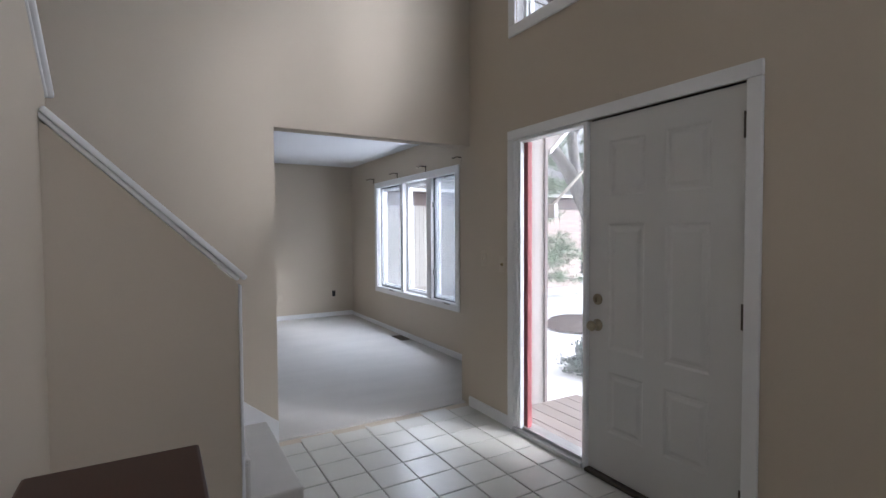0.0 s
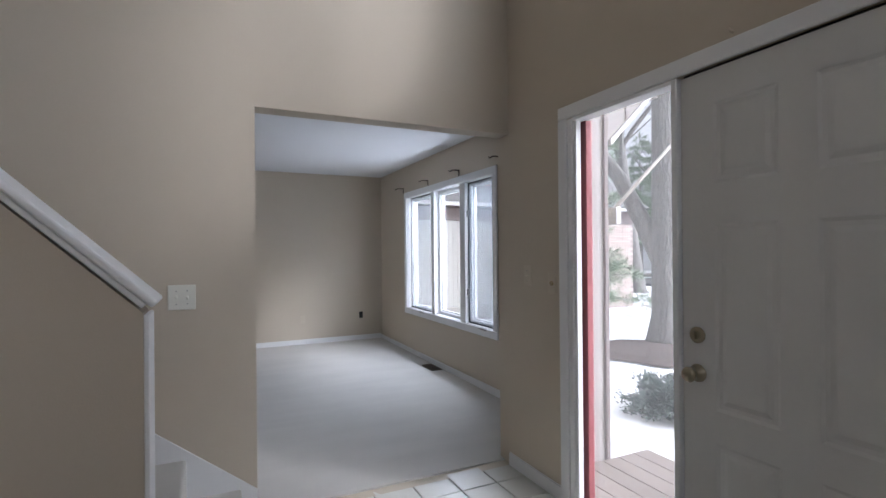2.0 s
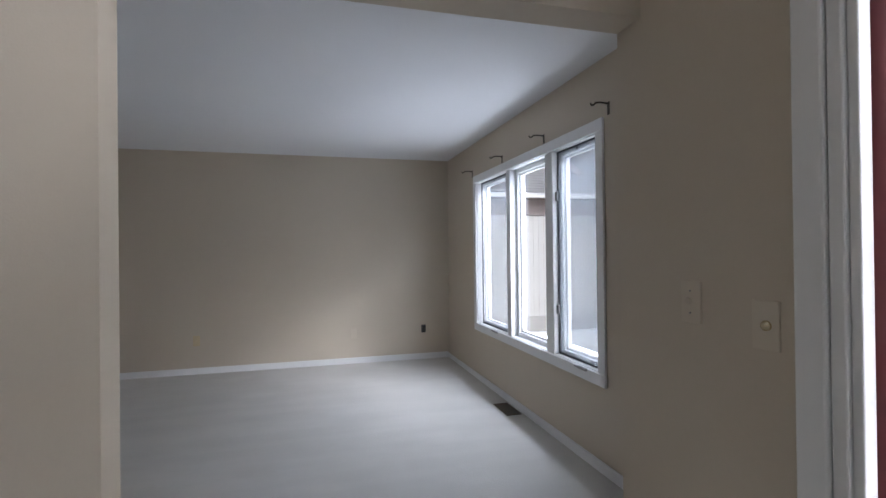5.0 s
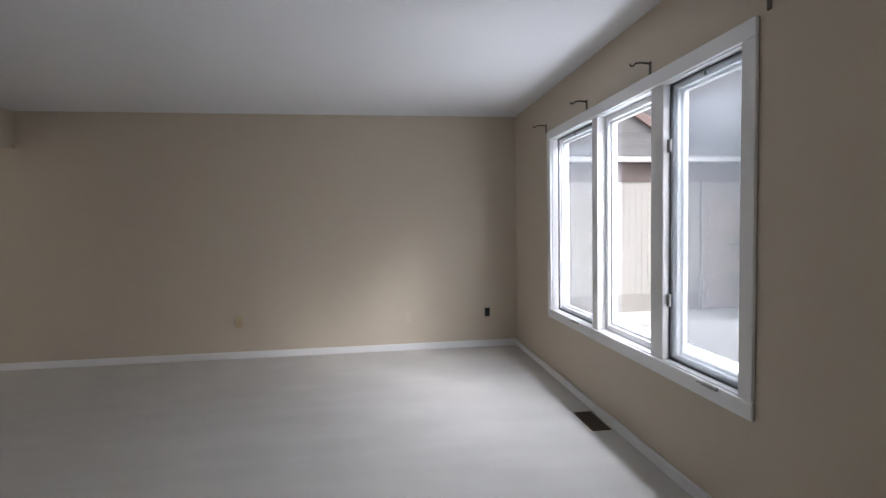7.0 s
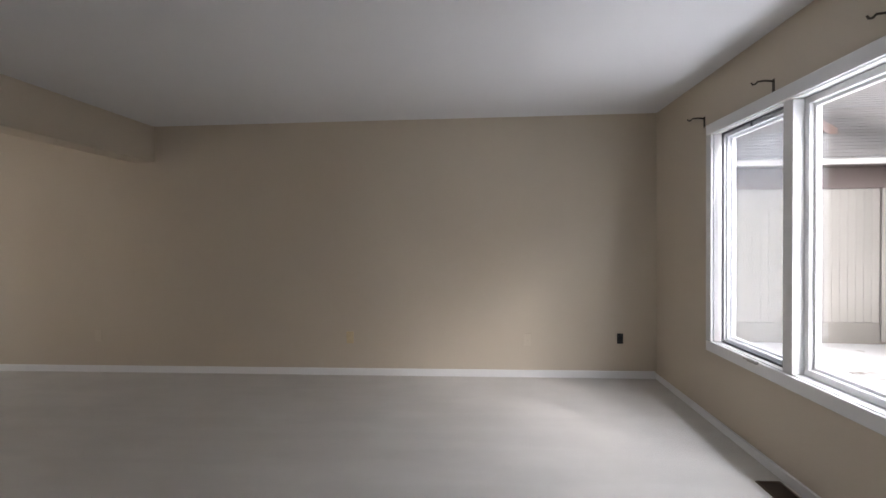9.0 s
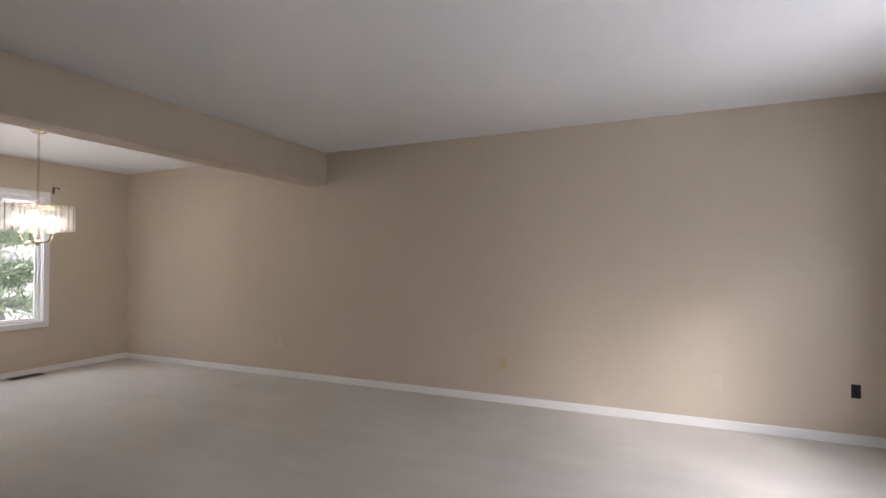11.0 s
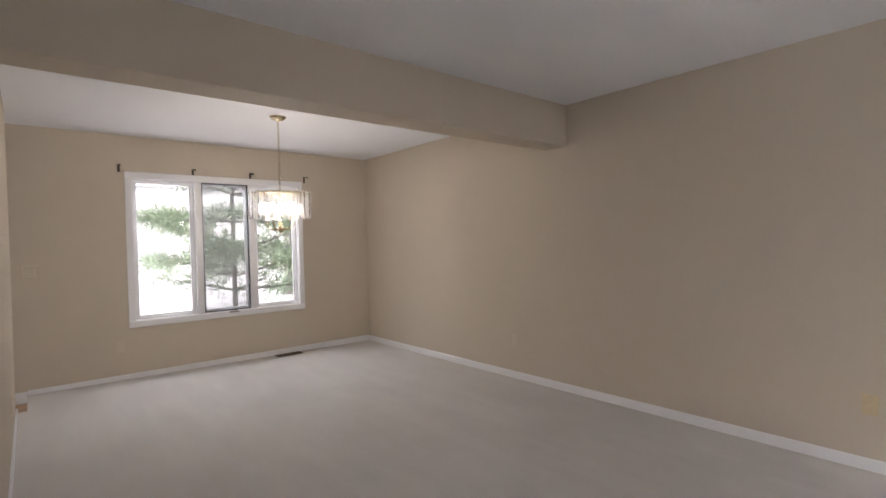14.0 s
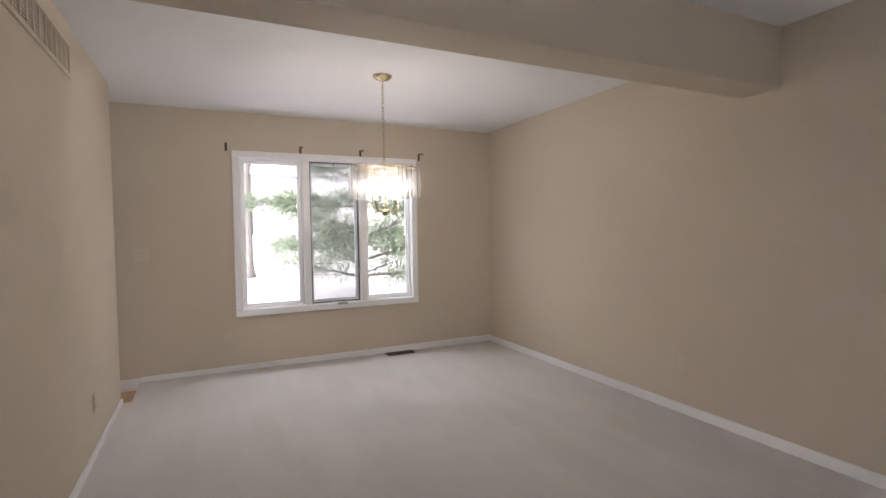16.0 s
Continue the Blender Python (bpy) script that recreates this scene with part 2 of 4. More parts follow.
_nt.links.new(_src, _mx.inputs["A"])
_mx.inputs["B"].default_value = (0.20, 0.17, 0.13, 1)
_nt.links.new(_mx.outputs["Result"], _b.inputs["Base Color"])


# ---- mesh helpers ----
def finish(name, bm, material, smooth=False):
    me = bpy.data.meshes.new(name)
    bmesh.ops.recalc_face_normals(bm, faces=bm.faces)
    if smooth:
        for f in bm.faces:
            f.smooth = True
    bm.to_mesh(me)
    bm.free()
    me.materials.append(material)
    return new(name, me)


def part(name, bm, material, parent, label="", smooth=False):
    ob = finish(name, bm, material, smooth)
    ob.parent = parent
    if label:
        ob["label"] = label
    return ob


def share(name, me, parent, m):
    ob = new(name, me)
    ob.parent = parent
    ob.matrix_basis = m
    return ob


def thing(name, label, category, m=None, group="", kind=""):
    ob = new(name)
    if m is not None:
        ob.matrix_world = m
    return tagged(ob, label, category, group, kind)


def box(bm, x0, x1, y0, y1, z0, z1, bevel=0.0):
    made = bmesh.ops.create_cube(bm, size=1, matrix=Matrix.Translation(((x0 + x1) / 2, (y0 + y1) / 2, (z0 + z1) / 2)) @ Matrix.Diagonal((abs(x1 - x0), abs(y1 - y0), abs(z1 - z0), 1)))
    if bevel:
        es = {e for v in made["verts"] for e in v.link_edges}
        bmesh.ops.bevel(bm, geom=list(es), offset=bevel, segments=2, affect="EDGES", profile=0.5)
    return bm


def B(*a, bevel=0.0):
    return box(bmesh.new(), *a, bevel=bevel)


def tube(bm, pts, radii, seg=8, cap=True):
    """A tapered tube along points."""
    pts = [Vector(p) for p in pts]
    rings = []
    ref = Vector((0.31, 0.2, 0.93))
    for i, p in enumerate(pts):
        d = (pts[min(i + 1, len(pts) - 1)] - pts[max(i - 1, 0)]).normalized()
        a = d.cross(ref)
        if a.length < 0.05:
            a = d.cross(Vector((1, 0, 0)))
        a.normalize()
        c = d.cross(a)
        r = radii[i] if isinstance(radii, (list, tuple)) else radii
        rings.append([bm.verts.new(p + r * (math.cos(2 * math.pi * k / seg) * a + math.sin(2 * math.pi * k / seg) * c)) for k in range(seg)])
    for q0, q1 in zip(rings, rings[1:]):
        for k in range(seg):
            bm.faces.new((q0[k], q0[(k + 1) % seg], q1[(k + 1) % seg], q1[k]))
    if cap:
        bm.faces.new(rings[0][::-1])
        bm.faces.new(rings[-1])
    return bm


def lathe(bm, profile, seg=24, m=Matrix()):
    rings = [[bm.verts.new(m @ Vector((r * math.cos(2 * math.pi * k / seg), r * math.sin(2 * math.pi * k / seg), z))) for k in range(seg)] for r, z in profile]
    for q0, q1 in zip(rings, rings[1:]):
        for k in range(seg):
            bm.faces.new((q0[k], q0[(k + 1) % seg], q1[(k + 1) % seg], q1[k]))
    bm.faces.new(rings[0][::-1])
    bm.faces.new(rings[-1])
    return bm


def extrude_outline(bm, pts, depth, m=Matrix()):
    """A prism from an outline in x, z, of that depth in y."""
    a = [bm.verts.new(m @ Vector((x, 0, z))) for x, z in pts]
    c = [bm.verts.new(m @ Vector((x, depth, z))) for x, z in pts]
    n = len(pts)
    bm.faces.new(a)
    bm.faces.new(c[::-1])
    for i in range(n):
        bm.faces.new((a[i], c[i], c[(i + 1) % n], a[(i + 1) % n]))
    return bm


def wall(name, along, p0, p1, a0, a1, z0, z1, holes=(), material=None, label=""):
    """A wall along x or y between the planes p0 and p1, with openings (a0, a1, z0, z1) right through it."""
    us = sorted({a0, a1, *[v for h in holes for v in h[:2]]})
    zs = sorted({z0, z1, *[v for h in holes for v in h[2:]]})
    solid = {}
    for i in range(len(us) - 1):
        for j in range(len(zs) - 1):
            cu, cz = (us[i] + us[i + 1]) / 2, (zs[j] + zs[j + 1]) / 2
            solid[i, j] = not any(h[0] < cu < h[1] and h[2] < cz < h[3] for h in holes)
    bm = bmesh.new()

    def quad(*cs):
        bm.faces.new([bm.verts.new((u, p, z) if along == "x" else (p, u, z)) for u, p, z in cs])
    for (i, j), s in solid.items():
        if not s:
            continue
        u0, u1, w0, w1 = us[i], us[i + 1], zs[j], zs[j + 1]
        quad((u0, p0, w0), (u1, p0, w0), (u1, p0, w1), (u0, p0, w1))
        quad((u0, p1, w0), (u0, p1, w1), (u1, p1, w1), (u1, p1, w0))
        if not solid.get((i - 1, j)):
            quad((u0, p0, w0), (u0, p0, w1), (u0, p1, w1), (u0, p1, w0))
        if not solid.get((i + 1, j)):
            quad((u1, p0, w0), (u1, p1, w0), (u1, p1, w1), (u1, p0, w1))
        if not solid.get((i, j - 1)):
            quad((u0, p0, w0), (u0, p1, w0), (u1, p1, w0), (u1, p0, w0))
        if not solid.get((i, j + 1)):
            quad((u0, p0, w1), (u1, p0, w1), (u1, p1, w1), (u0, p1, w1))
    bmesh.ops.remove_doubles(bm, verts=bm.verts, dist=1e-5)
    return tagged(finish(name, bm, material or WALL), label or "smooth tan-painted interior wall", "wall", kind="structure")


def slab(name, x0, x1, y0, y1, z0, z1, material, label, category):
    return tagged(finish(name, B(x0, x1, y0, y1, z0, z1), material), label, category, kind="structure")


# ---- setting: walls, floors, ceilings ----
H = 2.44
DINX, FARY, OPY, DOORX = -7.96, 0.0, -4.5, -0.65
wall("wall_north", "x", FARY, 0.15, -8.11, 0.15, -0.3, 2.6, label="long tan-painted wall of the living and dining rooms")
wall("wall_living_window", "y", 0.0, 0.15, -4.38, 0.0, -0.3, 2.6, [(-3.265, -1.065, 0.585, 2.03)], label="tan wall with a three-part window")
wall("wall_living_return", "x", -4.5, -4.38, -0.53, 0.15, -0.3, 2.6, label="short tan return wall beside the entry")
wall("wall_entry", "y", -0.65, -0.53, -9.6, -4.38, -0.3, 5.2, [(-6.60, -5.07, 0.0, 2.01), (-6.57, -5.085, 2.775, 4.2)], label="two-storey tan entry wall with the front door")
wall("wall_opening", "x", OPY, -4.38, -5.4, DOORX, -0.3, 5.2, [(-2.127, DOORX, 0.0, 2.05)], label="two-storey tan wall with a wide cased-free opening")
wall("wall_dining_side", "x", -3.69, -3.57, -7.42, -4.76, -0.3, 2.6, label="tan partition wall beside the dining area")
wall("wall_partition_return", "y", -4.88, -4.76, -4.38, -3.69, -0.3, 2.6, label="short tan return of the partition")
wall("wall_dining_window", "y", -8.11, DINX, -6.6, 0.0, -0.3, 2.6, [(-2.677, -0.953, 0.603, 2.042)], label="tan dining wall with a three-part window")
# Opening assumed for the kitchen's added lamp; no window is known here.
wall("wall_kitchen_south", "x", -6.75, -6.6, -8.11, -5.4, -0.3, 2.6, [(-7.5, -5.9, 0.95, 2.05)])
wall("wall_stair_side", "y", -5.4, -5.28, -9.6, -4.5, -0.3, 5.2)
# The high opening is made up to hold the foyer's added lamp.
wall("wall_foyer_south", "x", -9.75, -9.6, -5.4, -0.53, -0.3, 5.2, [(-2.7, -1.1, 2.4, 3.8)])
slab("ceiling_living", -8.11, 0.15, -4.38, 0.15, H, H + 0.16, CEIL, "flat white painted living room ceiling", "ceiling")
slab("ceiling_kitchen", -8.11, -5.4, -6.75, -4.38, H, H + 0.16, CEIL, "flat white painted kitchen ceiling", "ceiling")
slab("ceiling_foyer", -5.4, -0.53, -9.75, -4.38, 5.2, 5.35, CEIL, "high white painted foyer ceiling", "ceiling")
tagged(finish("ceiling_beam", B(-4.985, -4.76, -3.57, FARY, 2.095, H, bevel=0.004), WALL), "tan-painted dropped beam between living and dining areas", "beam", kind="structure")

CARPET_Z = 0.02
carpet = bmesh.new()
# the carpeted slab is a little out of level
rim = [(0, 0, 0.03), (DINX, 0, 0.036), (DINX, -3.5, 0.065), (-7.42, -3.5, 0.06), (-7.42, -3.6, 0.06), (-4.82, -3.6, 0.035), (-4.82, -4.43, 0.025), (0, -4.43, 0.006)]
upper = [carpet.verts.new(p) for p in rim]
lower = [carpet.verts.new((x, y, -0.3)) for x, y, _ in rim]
carpet.faces.new(lower)
for i in range(len(rim)):
    k = (i + 1) % len(rim)
    carpet.faces.new((upper[i], upper[k], lower[k], lower[i]))
bmesh.ops.triangulate(carpet, faces=[carpet.faces.new(upper[::-1])])
tagged(finish("floor_living", carpet, CARPET), "light grey-beige cut-pile wall-to-wall carpet", "carpet", kind="structure")
floor_foyer = slab("floor_foyer", -5.28, DOORX, -9.6, -4.43, -0.3, -0.008, GROUT, "cream ceramic floor tiles with dark grout", "floor")

# baseboards
def baseboard(name, x0, x1, y0, y1, h=0.1):
    bm = B(x0, x1, y0, y1, 0, h)
    es = [e for e in bm.edges if all(abs(v.co.z - h) < 1e-6 for v in e.verts)]
    bmesh.ops.bevel(bm, geom=es, offset=0.006, segments=2, affect="EDGES")
    return tagged(finish(name, bm, TRIM), "white painted wooden baseboard", "baseboard", kind="structure")


baseboard("baseboard_north", DINX + 0.014, -0.014, -0.014, -0.001)
baseboard("baseboard_living_window", -0.014, -0.001, -4.38, -0.001, 0.082)
baseboard("baseboard_dining_window", DINX + 0.001, DINX + 0.014, -3.5, -0.001, 0.108)
baseboard("baseboard_kitchen_window", DINX + 0.001, DINX + 0.018, -6.6, -3.502, 0.1)
baseboard("baseboard_dining_side", -7.42, -4.76, -3.569, -3.556)
baseboard("baseboard_partition_return", -4.759, -4.746, -4.366, -3.556)
baseboard("baseboard_living_south", -4.745, -2.127, -4.379, -4.366)
baseboard("baseboard_living_return", -0.53, -0.014, -4.379, -4.366, 0.08)
baseboard("baseboard_entry", DOORX - 0.014, DOORX - 0.001, -5.003, -4.5, 0.08)
baseboard("baseboard_entry_south", DOORX - 0.014, DOORX - 0.001, -9.6, -6.663, 0.08)

# stairs with a half wall
RUN, RISE = 0.235, 0.186
stair = thing("staircase", "carpeted stair rising beside a tan half wall", "stairs", kind="structure")
for i in range(4):
    x1 = -2.2 - i * RUN
    bm = B(-3.12, x1, -5.43, -4.5, i * RISE, (i + 1) * RISE, bevel=0.012)
    part("step", bm, CARPET, stair, "light carpeted step")
part("landing", B(-5.28, -3.13, -5.43, -4.5, 0, 0.93, bevel=0.01), CARPET, stair, "carpeted landing")
skirt = bmesh.new()
extrude_outline(skirt, [(-2.127, 0.0), (-2.127, 0.17), (-3.1, 0.17 + 0.973 * 0.79), (-3.1, 0.0)], 0.012, Matrix.Translation((0, -4.514, 0)))
part("skirt_board", skirt, TRIM, stair, "white painted stair skirt board")

half = bmesh.new()
KX0, KX1, KZ0, KZ1 = -2.49, -3.12, 1.17, 1.775
extrude_outline(half, [(KX0, 0), (KX0, KZ0), (KX1, KZ1), (KX1, 0)], 0.12, Matrix.Translation((0, -5.55, 0)))
tagged(finish("wall_stair_half", half, WALL), "tan-painted sloping half wall beside the stair", "wall", kind="structure")


def cap_rail(name, p0, p1, width, thick, label):
    """A moulded cap along a sloping half wall, with a thinner bead under it."""
    root = thing(name, label, "handrail", kind="structure")
    d = Vector(p1) - Vector(p0)
    q = d.to_track_quat("X", "Z").to_matrix().to_4x4()
    m = Matrix.Translation(p0) @ q
    bm = B(-0.03, d.length, -width / 2, width / 2, 0, thick, bevel=0.008)
    bm.transform(m)
    part("cap", bm, TRIM, root)
    bm = B(-0.012, d.length, -width / 2 + 0.016, width / 2 - 0.016, -0.018, -0.001, bevel=0.005)
    bm.transform(m)
    part("bead", bm, TRIM, root)
    return root


cap_rail("trim_half_wall_cap", (KX0 + 0.0, -5.49, KZ0 + 0.034), (KX1, -5.49, KZ1 + 0.034), 0.165, 0.024, "white moulded cap on the stair half wall")
part("end_trim", B(KX0 + 0.001, KX0 + 0.014, -5.555, -5.425, 0, KZ0 - 0.005, bevel=0.003), TRIM, stair, "white end board of the half wall")

# wall of the upper flight beside the entry
up = bmesh.new()
UM = Matrix.Translation((-3.12, 0, 0)) @ Matrix.Rotation(math.pi / 2, 4, "Z")
extrude_outline(up, [(-9.6, 0), (-5.55, 0), (-5.55, 1.77), (-5.43, 1.77), (-5.43, 1.9), (-9.0, 1.9 + 3.57 * 0.8), (-9.6, 1.9 + 3.57 * 0.8)], 0.12, UM)
tagged(finish("wall_upper_flight", up, WALL), "tan-painted wall under the upper stair flight", "wall", kind="structure")
cap_rail("trim_upper_cap", (-3.18, -5.41, 1.905), (-3.18, -9.0, 1.905 + 3.59 * 0.8), 0.165, 0.028, "white moulded cap on the upper stair wall")


# ---- windows ----
def window(name, label, m, width, z0, z1, bays, casing=0.075, sash_wide=0.036):
    """A three-part window in a wall. Local x runs along the wall, y outwards, z up. bays: (x0, x1, glass y, opens)."""
    root = thing(name, label, "window", m, kind="structure")
    w = width / 2
    part("casing", box(bmesh.new(), -w, w, -0.018, -0.001, z1 - casing, z1, bevel=0.005), TRIM, root)
    part("casing", box(bmesh.new(), -w, w, -0.018, -0.001, z0, z0 + casing, bevel=0.005), TRIM, root)
    for s in (-1, 1):
        part("casing", box(bmesh.new(), min(s * w, s * (w - casing)), max(s * w, s * (w - casing)), -0.018, -0.001, z0 + casing + 0.001, z1 - casing - 0.001, bevel=0.005), TRIM, root)
    iw, i0, i1 = w - casing + 0.012, z0 + casing - 0.012, z1 - casing + 0.012
    fr = bmesh.new()
    box(fr, -iw, iw, 0.001, 0.15, i1 - 0.016, i1)
    box(fr, -iw, iw, 0.001, 0.17, i0, i0 + 0.016)
    for s in (-1, 1):
        box(fr, min(s * iw, s * (iw - 0.016)), max(s * iw, s * (iw - 0.016)), 0.002, 0.15, i0 + 0.016, i1 - 0.016)
    part("window_frame", fr, TRIM, root)
    for a, c in zip(bays, bays[1:]):
        part("mullion", box(bmesh.new(), a[1] + 0.001, c[0] - 0.001, -0.006, 0.14, i0 + 0.017, i1 - 0.017, bevel=0.005), TRIM, root)
    for x0, x1, gy, opens in bays:
        b0, b1 = i0 + 0.018, i1 - 0.018
        sash = bmesh.new()
        t = sash_wide - 0.006 if opens else sash_wide
        for k, (d, inset) in enumerate(((0.0, 0.0), (0.022, 0.016))):
            y0 = gy - 0.03 + d
            box(sash, x0 + inset, x1 - inset, y0, y0 + 0.03, b0 + inset, b0 + inset + t, bevel=0.004)
            box(sash, x0 + inset, x1 - inset, y0, y0 + 0.03, b1 - inset - t, b1 - inset, bevel=0.004)
            box(sash, x0 + inset, x0 + inset + t, y0 + 0.001, y0 + 0.029, b0 + inset + t * 0.9, b1 - inset - t * 0.9, bevel=0.004)
            box(sash, x1 - inset - t, x1 - inset, y0 + 0.001, y0 + 0.029, b0 + inset + t * 0.9, b1 - inset - t * 0.9, bevel=0.004)
        part("sash", sash, TRIM, root)
        pane = part("pane", box(bmesh.new(), x0 + 0.018, x1 - 0.018, gy + 0.002, gy + 0.006, b0 + 0.018, b1 - 0.018), GLASS, root, "clear glass pane")
        pane.visible_shadow = False
        if opens:
            sf = bmesh.new()
            sy, k = gy - 0.052, 0.011
            box(sf, x0, x1, sy, sy + 0.012, b0, b0 + k)
            box(sf, x0, x1, sy, sy + 0.012, b1 - k, b1)
            box(sf, x0, x0 + k, sy, sy + 0.012, b0 + k, b1 - k)
            box(sf, x1 - k, x1, sy, sy + 0.012, b0 + k, b1 - k)
            box(sf, (x0 + x1) / 2 - 0.006, (x0 + x1) / 2 + 0.006, sy - 0.006, sy, b1 - 0.035, b1 - 0.004)
            part("screen_frame", sf, DARKMET, root, "dark metal insect screen frame")
            sc = part("screen", box(bmesh.new(), x0 + k, x1 - k, sy + 0.005, sy + 0.007, b0 + k, b1 - k), (SCREEN2, SCREEN, SCREEN3)[opens - 1], root, "fine grey insect screen")
            hx = x1 if opens in (1, 3) else x0
            for zz in (b0 + 0.31, b1 - 0.31):
                part("latch", box(bmesh.new(), hx - 0.022, hx + 0.022, sy - 0.016, sy - 0.001, zz - 0.032, zz + 0.032, bevel=0.004), STEELH, root, "dark metal sash latch")
            ck = bmesh.new()
            cx = (x0 + x1) / 2 + (0.12 if opens > 1 else 0.05)
            box(ck, cx - 0.05, cx + 0.05, -0.034, -0.012, i0 - 0.004, i0 + 0.012, bevel=0.004)
            tube(ck, [(cx + 0.03, -0.035, i0 + 0.012), (cx, -0.05, i0 + 0.018), (cx - 0.055, -0.045, i0 + 0.012)], [0.007, 0.006, 0.005])
            part("crank_handle", ck, STEELH, root, "folded metal window crank")
    return root


def on_wall(x, y, z, turn):
    return pose(x, y, z, 0, 0, turn)


# local +y points outwards: +x for the living window, -x for the dining window
window("window_1", "white three-part living room window with casement screens", on_wall(0, -2.165, 0, -90), 2.32, 0.52, 2.095,
       [(-1.04, -0.305, 0.085, 3), (-0.221, 0.418, 0.08, 0), (0.531, 1.075, 0.085, 2)])
window("window_2", "white three-part dining window with one dark screen", on_wall(DINX, -1.815, 0, 90), 1.82, 0.555, 2.09,
       [(-0.842, -0.285, 0.07, 0), (-0.215, 0.275, 0.075, 1), (0.345, 0.842, 0.07, 0)], casing=0.062, sash_wide=0.022)
window("window_3", "white upper entry window above the front door", on_wall(DOORX, -5.84, 0, -90), 1.66, 2.705, 4.28,
       [(-0.74, -0.03, 0.07, 0), (0.03, 0.74, 0.07, 0)], casing=0.075)


# ---- front door with sidelight ----
fd = thing("door_1", "white six-panel front door, closed, beside a narrow sidelight", "door", kind="structure")
XF = DOORX
for name, a in (("casing", (XF - 0.02, XF - 0.001, -6.663, -5.003, 2.005, 2.072)), ("casing", (XF - 0.02, XF - 0.001, -5.07, -5.003, 0, 2.004)), ("casing", (XF - 0.02, XF - 0.001, -6.663, -6.598, 0, 2.004))):
    part(name, B(*a, bevel=0.006), TRIM, fd)
bead = bmesh.new()
box(bead, XF - 0.012, XF + 0.06, -5.105, -5.072, 0.02, 2.0, bevel=0.005)
box(bead, XF - 0.004, XF + 0.03, -5.128, -5.106, 0.03, 1.99, bevel=0.004)
box(bead, XF - 0.012, XF + 0.06, -5.70, -5.106, 1.985, 2.004, bevel=0.005)
part("jamb", bead, TRIM, fd, "white stepped sidelight jamb")
part("jamb", B(XF - 0.012, XF + 0.10, -5.727, -5.70, 0.0, 2.004, bevel=0.004), TRIM, fd)
part("jamb", B(XF + 0.06, XF + 0.115, -6.598, -5.728, 2.03, 2.035), TRIM, fd)
red = bmesh.new()
box(red, XF + 0.045, XF + 0.085, -5.148, -5.07, 0.03, 1.985, bevel=0.003)
part("outer_jamb", red, REDP, fd, "red-painted outer jamb, paled for haze")
sill = bmesh.new()
box(sill, XF - 0.03, XF + 0.14, -5.70, -5.07, 0.0, 0.03, bevel=0.005)
box(sill, XF + 0.005, XF + 0.02, -5.70, -5.143, 0.031, 0.05)
part("sill", sill, ALU, fd, "worn aluminium sill")
part("threshold", B(XF - 0.03, XF + 0.14, -6.598, -5.73, 0.0, 0.022, bevel=0.006), DARKBR, fd, "dark bronze threshold")
pane = part("pane", B(XF + 0.078, XF + 0.082, -5.71, -5.12, 0.02, 1.99), GLASS, fd, "clear sidelight glass")
pane.visible_shadow = False
# Sheet added in front of the pane to carry the daylight haze.
film_sheet = part("haze_sheet", B(XF + 0.0765, XF + 0.0775, -5.70, -5.13, 0.02, 1.985), HAZE, fd, "thin translucent sheet added for haze over the sidelight")
film_sheet.visible_shadow = False
leaf = bmesh.new()
DY0, DY1, DZ0, DZ1 = -6.590, -5.735, 0.026, 1.995
cols = [(-5.87, -6.10), (-6.215, -6.445)]
rows = [(0.27, 0.61), (0.73, 1.42), (1.57, 1.87)]
ys = sorted({DY0, DY1, *[v for c in cols for v in c]})
zs = sorted({DZ0, DZ1, *[v for r in rows for v in r]})
LX = XF + 0.004
for i in range(len(ys) - 1):
    for j in range(len(zs) - 1):
        cy, cz = (ys[i] + ys[i + 1]) / 2, (zs[j] + zs[j + 1]) / 2
        y0, y1, z0, z1 = ys[i], ys[i + 1], zs[j], zs[j + 1]
        inside = any(min(c) < cy < max(c) for c in cols) and any(r[0] < cz < r[1] for r in rows)
        rects = [(0.0, 0.0), (0.012, 0.005), (0.026, 0.005), (0.044, 0.0012)] if inside else [(0.0, 0.0)]
        loops = [[leaf.verts.new((LX + dep, y, z)) for y, z in ((y0 + e, z0 + e), (y1 - e, z0 + e), (y1 - e, z1 - e), (y0 + e, z1 - e))] for e, dep in rects]
        for q0, q1 in zip(loops, loops[1:]):
            for k in range(4):
                leaf.faces.new((q0[k], q0[(k + 1) % 4], q1[(k + 1) % 4], q1[k]))
        leaf.faces.new(loops[-1])
bmesh.ops.remove_doubles(leaf, verts=leaf.verts, dist=1e-5)
box(leaf, LX + 0.0125, LX + 0.045, DY0, DY1, DZ0, DZ1)
part("leaf", leaf, DOORW, fd, "white six-panel door leaf")
# Black strips added behind the leaf: they block daylight and paint the gap's shade.
ws = bmesh.new()
box(ws, XF + 0.022, XF + 0.048, DY0, DY1, 1.996, 2.009)
box(ws, XF + 0.022, XF + 0.048, -6.599, DY0 - 0.0005, 0.026, 2.009)
part("gap_backing", ws, BLACKP, fd, "black strip added behind the dark door gap")
for zz in (1.82, 1.017, 0.22):
    hb = bmesh.new()
    box(hb, XF - 0.008, XF + 0.003, -6.606, -6.585, zz - 0.05, zz + 0.05)
    tube(hb, [(XF - 0.012, -6.596, zz - 0.055), (XF - 0.012, -6.596, zz + 0.055)], 0.008)
    part("hinge", hb, DARKBR, fd, "dark bronze hinge")
XROT = Matrix.Rotation(-math.pi / 2, 4, "Y")
